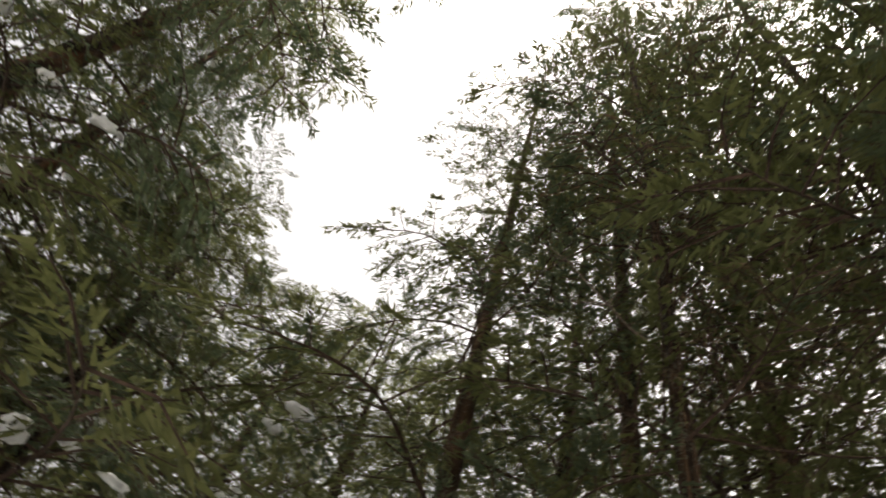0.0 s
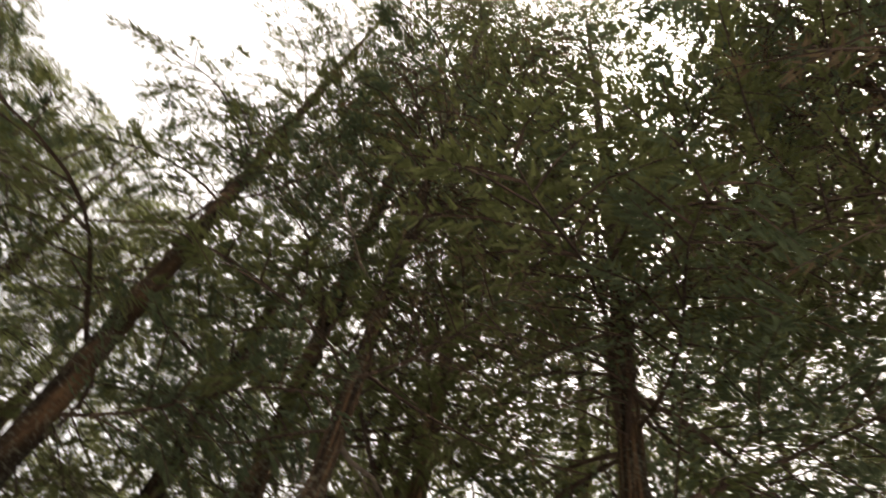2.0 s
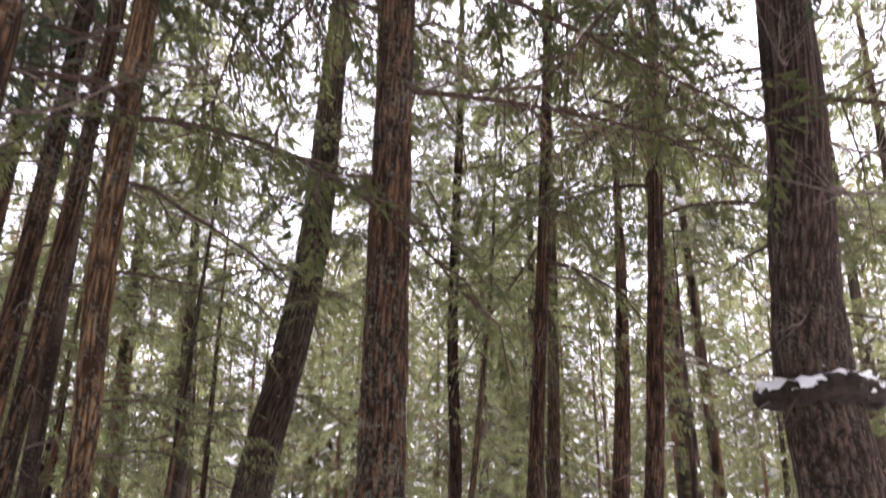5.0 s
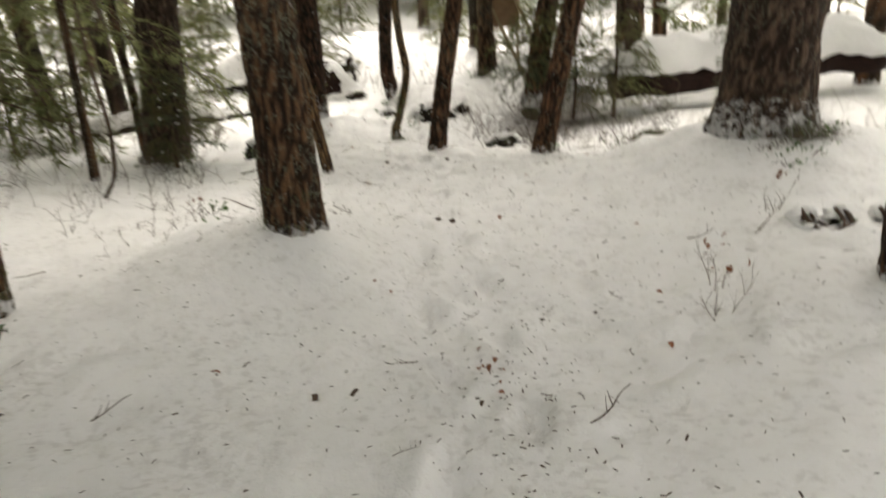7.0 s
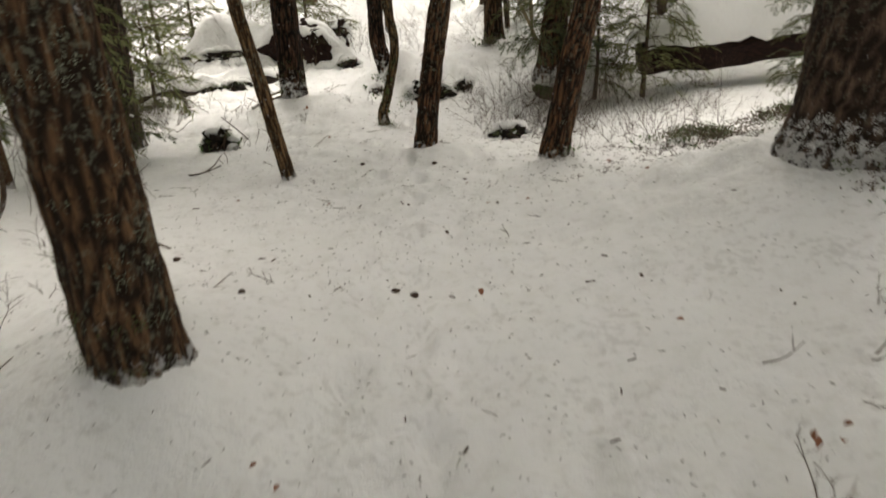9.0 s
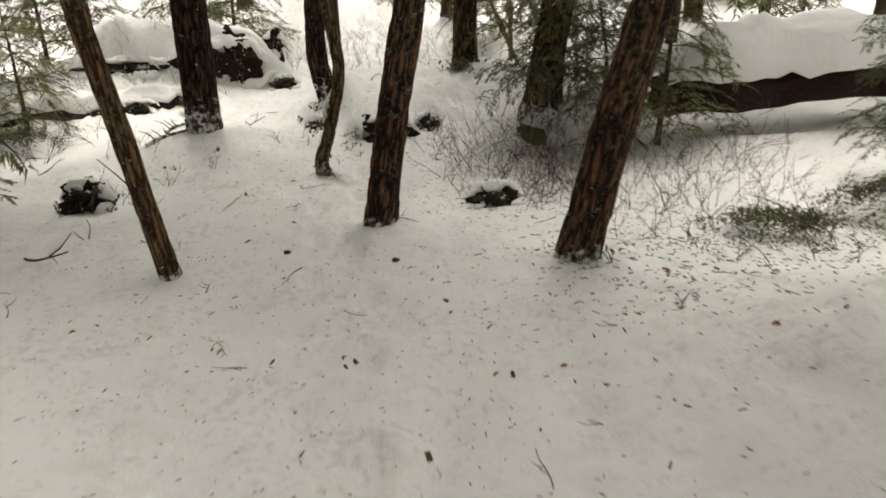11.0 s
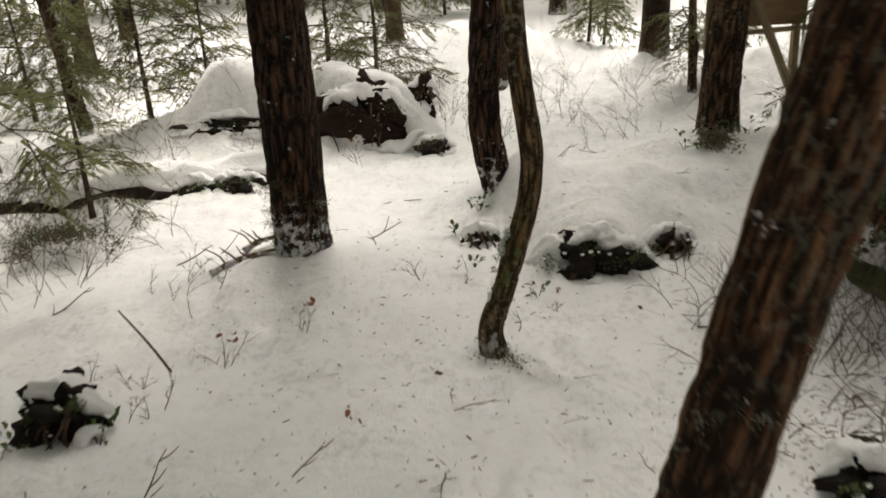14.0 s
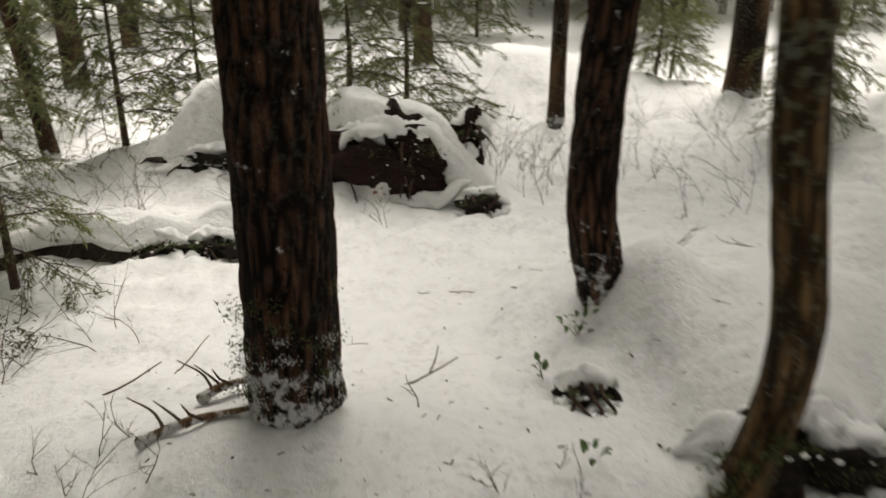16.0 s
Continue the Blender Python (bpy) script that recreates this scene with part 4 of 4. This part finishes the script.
rnd = random.Random(88)
for k in range(16):
    pz = rnd.uniform(0.05, 0.62)
    px = -0.05 + 0.27 * max(0.0, pz - 0.15)
    a = rnd.uniform(180, 360)
    lump("moss" if k % 3 else "snow", MOSS if k % 3 else CLEAN_SNOW, sapling, (px + 0.045 * math.cos(radians(a)), 0.11 + 0.045 * math.sin(radians(a)), pz), (0.016, 0.014, rnd.uniform(0.02, 0.05)), 60.0 + k, 0.7, 8)


# ---- timber stand ----
def beam(name, a, b, wide, thick, material, parent):
    a, b = Vector(a), Vector(b)
    bm = bmesh.new()
    bmesh.ops.create_cube(bm, size=1.0)
    bmesh.ops.scale(bm, vec=(wide, thick, (b - a).length), verts=bm.verts)
    bmesh.ops.bevel(bm, geom=bm.edges[:], offset=0.006, segments=2, affect="EDGES")
    ob = part(name, bm, material, parent, smooth=False)
    ob.matrix_basis = Matrix.Translation((a + b) / 2) @ (b - a).to_track_quat("Z", "Y").to_matrix().to_4x4()
    return ob


stand = empty("timber_stand", 1.95, 13.0, surface(1.95, 13.0), "easel-like stand of weathered timber legs holding a brown board", "timber stand")
sz = surface(1.95, 13.0)
for a, b in (((2.10, 13.0, -0.86), (1.44, 13.0, 0.62)), ((2.56, 13.2, -0.84), (1.82, 13.2, 0.75)), ((2.03, 13.34, -0.90), (2.0, 13.34, 0.8))):
    beam("leg", Vector(a) - stand.location, Vector(b) - stand.location, 0.085, 0.04, TIMBER, stand)
beam("board", Vector((1.72, 13.26, -0.02)) - stand.location, Vector((1.72, 13.26, 0.85)) - stand.location, 0.66, 0.03, PLY, stand)
beam("batten", Vector((1.41, 13.225, -0.2)) - stand.location, Vector((1.41, 13.225, 0.8)) - stand.location, 0.09, 0.03, TIMBER, stand)
beam("rail", Vector((1.60, 13.225, -0.06)) - stand.location, Vector((2.1, 13.225, -0.04)) - stand.location, 0.06, 0.03, TIMBER, stand)


# ---- shrubs ----
def brush_heap(x, y, rx, ry, h, seed):
    """Low heap of moss, dark earth and twigs half under crumbling snow."""
    thing = empty("brush_heap", x, y, surface(x, y), "low heap of moss and twigs dotted with snow", "brush heap", "brush heaps")
    r = random.Random(seed)

    def spot(lift):
        u, v = r.gauss(0, 0.45), r.gauss(0, 0.45)
        px, py = u * rx, v * ry
        return (px, py, surface(x + px, y + py) - thing.location.z + h * math.exp(-u * u - v * v) * lift)

    tuft(thing, [(spot(1.0), 0.05) for _ in range(int(60 * rx))], seed, MOSS, 0.028)
    tuft(thing, [(spot(0.9), 0.05) for _ in range(int(60 * rx))], seed + 1, DEAD_TWIG, 0.03, "dry_leaves")
    for _ in range(7):
        place("dead_branch", r.choice(DEAD), thing, Matrix.Translation(spot(0.8)) @ pose(0, 0, 0, r.uniform(0, 360), r.uniform(-25, 5), r.uniform(0, 360)) @ Matrix.Scale(r.uniform(0.15, 0.4), 4))


for k, (hx, hy, hrx, hry, hh) in enumerate(((2.85, 8.5, 0.5, 0.35, 0.14), (3.7, 8.7, 0.5, 0.3, 0.22), (2.95, 5.85, 0.3, 0.12, 0.05), (-2.85, 9.75, 0.3, 0.15, 0.12), (-3.3, 12.3, 0.4, 0.25, 0.25), (1.35, 12.65, 0.16, 0.1, 0.03))):
    brush_heap(hx, hy, hrx, hry, hh, 950 + k)


def shrub(x, y, h, stems, spread_r, seed, material=None, label="leafless tangle of thin twigs rising from the snow", group="bare shrubs"):
    rnd = random.Random(seed)
    thing = empty("bare_shrub", x, y, surface(x, y), label, "shrub", group)
    base = thing.location.z

    def stem(p, way, ln, r, depth, verts, faces):
        pts, q, w = [p], p, way
        n = 6 if depth == 0 else 3
        for _ in range(n):
            w = (w + Vector((rnd.uniform(-0.3, 0.3), rnd.uniform(-0.3, 0.3), rnd.uniform(-0.2, 0.16)))).normalized()
            q = q + w * ln / n
            pts.append(q)
        tube_data(verts, faces, pts, [r * (1 - 0.75 * i / n) for i in range(n + 1)], 3, cap=False)
        if depth < 2:
            for _ in range(4 - depth):
                k = rnd.randint(1, n - 1)
                stem(pts[k], (w + Vector((rnd.uniform(-0.9, 0.9), rnd.uniform(-0.9, 0.9), rnd.uniform(-0.3, 0.5)))).normalized(), ln * rnd.uniform(0.3, 0.6), r * 0.55, depth + 1, verts, faces)

    for _ in range(stems):
        verts, faces = [], []
        a, d = rnd.uniform(0, 6.28), spread_r * math.sqrt(rnd.random())
        px, py = math.cos(a) * d, math.sin(a) * d
        p = Vector((px, py, surface(x + px, y + py) - base - 0.03))
        stem(p, Vector((rnd.uniform(-0.7, 0.7), rnd.uniform(-0.7, 0.7), 1)).normalized(), h * rnd.uniform(0.5, 1.2), 0.0029, 0, verts, faces)
        part_of("stem", raw_mesh("stem", verts, faces), material or rnd.choice((TWIG, TWIG, DEAD_TWIG)), thing)
    return thing


SHRUBS = [(2.3, 8.7, 0.35, 12, 0.5), (2.8, 9.0, 0.4, 14, 0.5), (2.1, 9.5, 0.35, 12, 0.4), (3.1, 9.5, 0.45, 14, 0.5), (2.5, 7.9, 0.22, 8, 0.4), (1.6, 9.95, 0.5, 20, 0.4), (2.0, 10.15, 0.65, 22, 0.45), (1.25, 10.5, 0.4, 14, 0.4), (-3.3, 11.7, 0.6, 20, 0.5), (-2.9, 12.5, 0.5, 18, 0.5), (-3.8, 14.4, 0.7, 20, 0.6), (-1.0, 15.9, 0.6, 14, 0.5), (2.6, 12.6, 0.8, 18, 0.5), (-2.2, 8.0, 0.4, 12, 0.5), (-3.8, 9.0, 0.9, 18, 0.8), (3.4, 13.6, 1.1, 16, 0.6), (-5, 16.5, 1.2, 18, 1.0), (1.6, 16.6, 0.8, 12, 0.6), (1.75, 10.3, 0.55, 16, 0.45), (2.15, 10.6, 0.7, 18, 0.5), (1.35, 10.8, 0.45, 12, 0.4), (2.6, 10.0, 0.6, 14, 0.5), (2.3, 9.3, 0.45, 10, 0.4), (3.2, 10.4, 0.6, 14, 0.5), (1.0, 11.2, 0.4, 8, 0.3), (2.3, 12.3, 0.7, 12, 0.5), (2.8, 13.0, 0.9, 14, 0.5), (3.5, 8.4, 0.4, 10, 0.5), (1.5, 11.0, 0.7, 12, 0.3), (1.8, 10.9, 0.9, 14, 0.35), (1.1, 10.6, 0.5, 8, 0.3), (-1.1, 16.0, 0.8, 14, 0.4), (-2.6, 15.9, 0.7, 14, 0.4), (-2.1, 15.9, 0.5, 12, 0.4), (0.4, 17.2, 0.6, 10, 0.5),
          (-2.3, 6.4, 0.35, 12, 0.6), (-3.0, 7.2, 0.5, 14, 0.6), (-3.6, 5.8, 0.6, 14, 0.6), (-1.7, 5.6, 0.22, 8, 0.5), (-2.6, 8.8, 0.5, 12, 0.5), (-3.4, 12.2, 0.7, 16, 0.6), (-3.9, 13.0, 0.8, 16, 0.6), (-1.9, 11.3, 0.28, 6, 0.4), (-0.55, 15.6, 0.7, 16, 0.6), (0.5, 16.2, 0.6, 12, 0.6),
          (-2.7, 14.9, 0.5, 12, 0.5), (-1.6, 10.2, 0.3, 6, 0.2), (-4.6, 6.4, 0.9, 14, 0.7), (-5.6, 7.4, 1.2, 16, 0.8), (0.9, 15.0, 0.5, 8, 0.5), (3.0, 16.0, 0.9, 14, 0.6), (-4.8, 11.0, 0.9, 16, 0.8), (4.6, 7.6, 0.5, 12, 0.6), (-3.2, 16.6, 1.0, 14, 0.6), (-0.4, 11.35, 0.16, 4, 0.2)]
for i, (sx, sy, sh, sn, sr) in enumerate(SHRUBS):
    shrub(sx, sy, sh, sn, sr, 500 + i)


def bare_plant(x, y, h, seed):
    thing = shrub(x, y, h, 3, 0.04, seed, DEAD_TWIG, "small dry plant with a few brown leaves in the snow", "dry plants")
    thing.name = "dry_plant"
    tagged(thing, category="dry plant")
    rnd = random.Random(seed)
    for _ in range(4):
        place("leaf", LEAF_MESH, thing, pose(rnd.uniform(-0.08, 0.08), rnd.uniform(-0.05, 0.05), h * rnd.uniform(0.75, 1.0), rnd.uniform(0, 360), rnd.uniform(0, 360), rnd.uniform(0, 360)) @ Matrix.Scale(0.6, 4))


# ---- small things on the snow ----
def leaf_mesh(name, material):
    """An oval leaf 6 cm long, folded along its rib and curled at the tip."""
    verts, faces = [], []
    for i in range(9):
        u = i / 8
        w = 0.017 * math.sin(math.pi * min(u * 1.02, 1)) ** 0.7
        z = 0.010 * math.sin(u * 3.0) + 0.006 * u * u
        verts += [(u * 0.06 - 0.03, -w, z + w * 0.5), (u * 0.06 - 0.03, 0, z), (u * 0.06 - 0.03, w, z + w * 0.45)]
    for i in range(8):
        for k in range(2):
            faces.append((i * 3 + k, i * 3 + k + 1, i * 3 + k + 4, i * 3 + k + 3))
    me = raw_mesh(name, verts, faces)
    me.materials.append(material)
    me.polygons.foreach_set("use_smooth", [True] * len(me.polygons))
    return me


LEAF_MESH = leaf_mesh("dead_leaf", LEAF_DEAD)
SPRIG_LEAF = leaf_mesh("leaf", LEAF_GREEN)
bare_plant(1.43, 3.54, 0.26, 900)
bare_plant(-1.5, 6.1, 0.2, 901)
bare_plant(2.3, 4.9, 0.25, 902)
bare_plant(-2.0, 3.7, 0.22, 903)
bare_plant(-1.34, 10.62, 0.2, 904)
bare_plant(-1.02, 10.85, 0.18, 905)
bare_plant(0.2, 11.2, 0.14, 906)
bare_plant(-1.55, 14.5, 0.32, 907)
bare_plant(1.53, 3.84, 0.24, 908)
rnd = random.Random(42)
for i in range(30):
    if i < 8:
        lx, ly = 0.36 + rnd.gauss(0, 0.09), 3.32 + rnd.gauss(0, 0.16)
    else:
        lx, ly = rnd.uniform(-1.4, 1.9), rnd.uniform(2.2, 11.0)
    ob = place("dead_leaf", LEAF_MESH, None, pose(lx, ly, surface(lx, ly) + 0.006, rnd.uniform(-25, 25), rnd.uniform(-20, 20), rnd.uniform(0, 360)) @ Matrix.Scale(rnd.uniform(0.4, 0.8), 4))
    tagged(ob, "curled orange-brown dead leaf lying on trodden snow", "dead leaf", "dead leaves on the snow")


def cone_mesh():
    verts, faces = [], []
    pts = [Vector((x, 0, 0)) for x in np.linspace(-0.03, 0.03, 9)]
    tube_data(verts, faces, pts, [0.006, 0.013, 0.016, 0.017, 0.016, 0.014, 0.011, 0.008, 0.003], 10, lambda i, a: 1 + 0.25 * ((i + int(a * 1.6)) % 2))
    me = raw_mesh("cone", verts, faces)
    me.materials.append(TWIG)
    return me


CONE = cone_mesh()
for cx, cy, r in ((-0.38, 5.3, 80), (0.38, 5.45, 160), (0.29, 5.5, 10), (-0.15, 8.7, 5), (0.5, 8.32, 0), (-1.0, 6.2, 33)):
    tagged(place("fallen_cone", CONE, None, pose(cx, cy, surface(cx, cy) + 0.009, 0, 0, r) @ Matrix.Scale(0.75, 4)), "small dark brown fallen cone on the snow", "cone", "fallen cones")


def twig_mesh(seed):
    rnd = random.Random(seed)
    verts, faces = [], []
    q, w, pts = Vector((-0.1, 0, 0.004)), Vector((1, 0, 0)), []
    for _ in range(7):
        pts.append(q)
        w = (w + Vector((0, rnd.uniform(-0.35, 0.35), rnd.uniform(-0.06, 0.10)))).normalized()
        q = q + w * 0.035
    tube_data(verts, faces, pts, [0.0032 * (1 - 0.1 * i) for i in range(7)], 5)
    for _ in range(rnd.randint(0, 4)):
        a = pts[rnd.randint(1, 5)]
        d = Vector((rnd.uniform(0.2, 1), rnd.choice((-1, 1)) * rnd.uniform(0.4, 1), rnd.uniform(0, 0.5))).normalized()
        tube_data(verts, faces, [a, a + d * 0.03, a + d * 0.06 + Vector((0, 0, 0.01))], [0.002, 0.0016, 0.0008], 4)
    me = raw_mesh("twig", verts, faces)
    me.materials.append(TWIG if seed % 3 else DEAD_TWIG)
    return me


TWIGS = [twig_mesh(600 + i) for i in range(8)]
for i in range(110):
    tx, ty = rnd.uniform(-2.4, 2.6), rnd.uniform(1.6, 13.5)
    ob = place("twig", rnd.choice(TWIGS), None, pose(tx, ty, surface(tx, ty) + 0.002, rnd.uniform(-8, 8), rnd.uniform(-12, 4), rnd.uniform(0, 360)) @ Matrix.Scale(rnd.uniform(0.3, 1.1), 4))
    tagged(ob, "thin dark fallen twig lying on the snow", "twig", "fallen twigs")
for tx, ty, r, k in ((-2.2, 12.0, 20, 2.0), (-2.0, 12.3, 40, 1.6), (-0.85, 11.85, 10, 1.8), (-1.6, 9.3, 130, 2.2), (-1.2, 9.6, 75, 1.4), (-0.7, 9.75, 60, 1.2), (0.35, 13.2, 30, 1.4), (-2.6, 11.3, 35, 1.5), (2.1, 4.5, 5, 1.6), (-1.3, 6.6, 170, 2.2), (-1.7, 8.9, -50, 3.4)):
    ob = place("twig", TWIGS[int(k * 5) % 8], None, pose(tx, ty, surface(tx, ty) + 0.004, 0, -14, r) @ Matrix.Scale(k, 4))
    tagged(ob, "forked dry branch lying half in the snow", "branch", "fallen branches")


def broken_branch(p0, p1, r, seed):
    a, b = Vector(p0), Vector(p1)
    thing = empty("broken_branch", a.x, a.y, a.z, "thick broken branch stub lying beside a trunk in snow", "branch", "broken branches")
    tube_part("wood", [Vector((0, 0, 0)), (b - a) * 0.4 + Vector((0, 0, 0.02)), b - a], [r, r * 0.7, r * 0.4], 10, BARK_TAN, thing, 0.03, lump=0.3, seed=seed)
    for k in range(3):
        q = (b - a) * (0.25 + 0.2 * k)
        tube_part("side_twig", [q, q + Vector((-0.05, 0.04 - 0.04 * k, 0.05)), q + Vector((-0.16 + 0.05 * k, 0.06 - 0.06 * k, 0.10))], [r * 0.3, r * 0.22, 0.002], 5, TWIG, thing, 0.03)


broken_branch((-1.74, 11.42, surface(-1.74, 11.42) + 0.02), (-1.36, 11.50, surface(-1.36, 11.50) + 0.03), 0.024, 3.0)
broken_branch((-1.60, 11.62, surface(-1.60, 11.62) + 0.02), (-1.38, 11.66, surface(-1.38, 11.66) + 0.04), 0.022, 5.0)


def sprig(x, y, n, size, seed):
    rnd = random.Random(seed)
    thing = empty("evergreen_sprig", x, y, surface(x, y), "small evergreen sprig with glossy leaves poking through snow", "evergreen sprig", "evergreen sprigs")
    for _ in range(n):
        a, e = rnd.uniform(0, 360), rnd.uniform(-70, 0)
        d = rnd.uniform(0.2, 1) * size
        place("leaf", SPRIG_LEAF, thing, pose(d * math.cos(radians(a)), d * math.sin(radians(a)), 0.02 + rnd.random() * size * 0.8, rnd.uniform(-30, 30), e, a) @ Matrix.Scale(rnd.uniform(0.4, 0.8), 4))
        if rnd.random() < 0.3:
            q = Vector((d * math.cos(radians(a)), d * math.sin(radians(a)), 0.03))
            tube_part("stem", [Vector((0, 0, -0.02)), q * 0.6 + Vector((0, 0, 0.03)), q], [0.003, 0.002, 0.0015], 4, TWIG, thing, 0.05)


for i, (gx, gy, gn, gs) in enumerate(((-0.22, 12.3, 16, 0.10), (-0.36, 12.05, 6, 0.06), (-0.22, 11.5, 8, 0.07), (1.35, 12.75, 16, 0.16), (1.6, 12.8, 10, 0.12), (-2.25, 4.3, 14, 0.14), (-1.9, 4.0, 8, 0.08), (1.62, 7.95, 8, 0.08), (-1.25, 5.7, 10, 0.12), (-0.05, 11.0, 8, 0.08), (2.9, 5.6, 12, 0.15), (0.15, 11.3, 8, 0.09), (-1.45, 6.3, 12, 0.14), (-1.62, 9.95, 12, 0.12), (-1.95, 9.9, 10, 0.12), (2.6, 8.3, 12, 0.2), (2.2, 8.2, 8, 0.12), (2.7, 5.5, 14, 0.18), (3.1, 5.75, 14, 0.16), (1.15, 12.6, 12, 0.14))):
    sprig(gx, gy, gn, gs, 700 + i)

# needles and scraps of bark over the snow
verts, faces = [], []
# where the litter lies: count, mean x, spread, mean y, spread, lengths, widths
DRIFTS = [(2600, 0.3, 1.3, 6.0, 3.4, 0.003, 0.012, 0.0014), (1000, 1.75, 0.5, 10.3, 0.6, 0.006, 0.022, 0.0018), (300, 0.45, 0.2, 3.0, 0.9, 0.003, 0.012, 0.002),
          (220, 0.3, 1.4, 6.5, 3.6, 0.006, 0.02, 0.0036), (60, 0.3, 1.4, 6.5, 3.6, 0.016, 0.028, 0.008), (500, 2.0, 0.5, 8.0, 0.6, 0.006, 0.022, 0.003), (500, 2.9, 0.6, 8.3, 0.5, 0.006, 0.022, 0.003), (90, -0.6, 0.7, 10.9, 0.6, 0.006, 0.018, 0.003)]
for count, mx, sx, my, sy, short, long, thick in DRIFTS:
    for i in range(count):
        nx, ny = rnd.gauss(mx, sx), rnd.gauss(my, sy)
        nz = surface(nx, ny) + 0.002
        a, ln, w = rnd.uniform(0, 6.283), rnd.uniform(short, long), thick * rnd.uniform(0.6, 1.4)
        dx, dy = math.cos(a), math.sin(a)
        k = len(verts)
        verts += [(nx - dx * ln - dy * w, ny - dy * ln + dx * w, nz), (nx - dx * ln + dy * w, ny - dy * ln - dx * w, nz), (nx + dx * ln + dy * w, ny + dy * ln - dx * w, nz + 0.002), (nx + dx * ln - dy * w, ny + dy * ln + dx * w, nz + 0.002), (nx, ny, nz + 0.004)]
        faces += [(k, k + 1, k + 4), (k + 1, k + 2, k + 4), (k + 2, k + 3, k + 4), (k + 3, k, k + 4)]
litter = part_of("needle_litter", raw_mesh("needle_litter", verts, faces), TWIG, None, smooth=False)
tagged(litter, "fine dark needles and bark scraps strewn over the snow", "needle litter", kind="stuff")
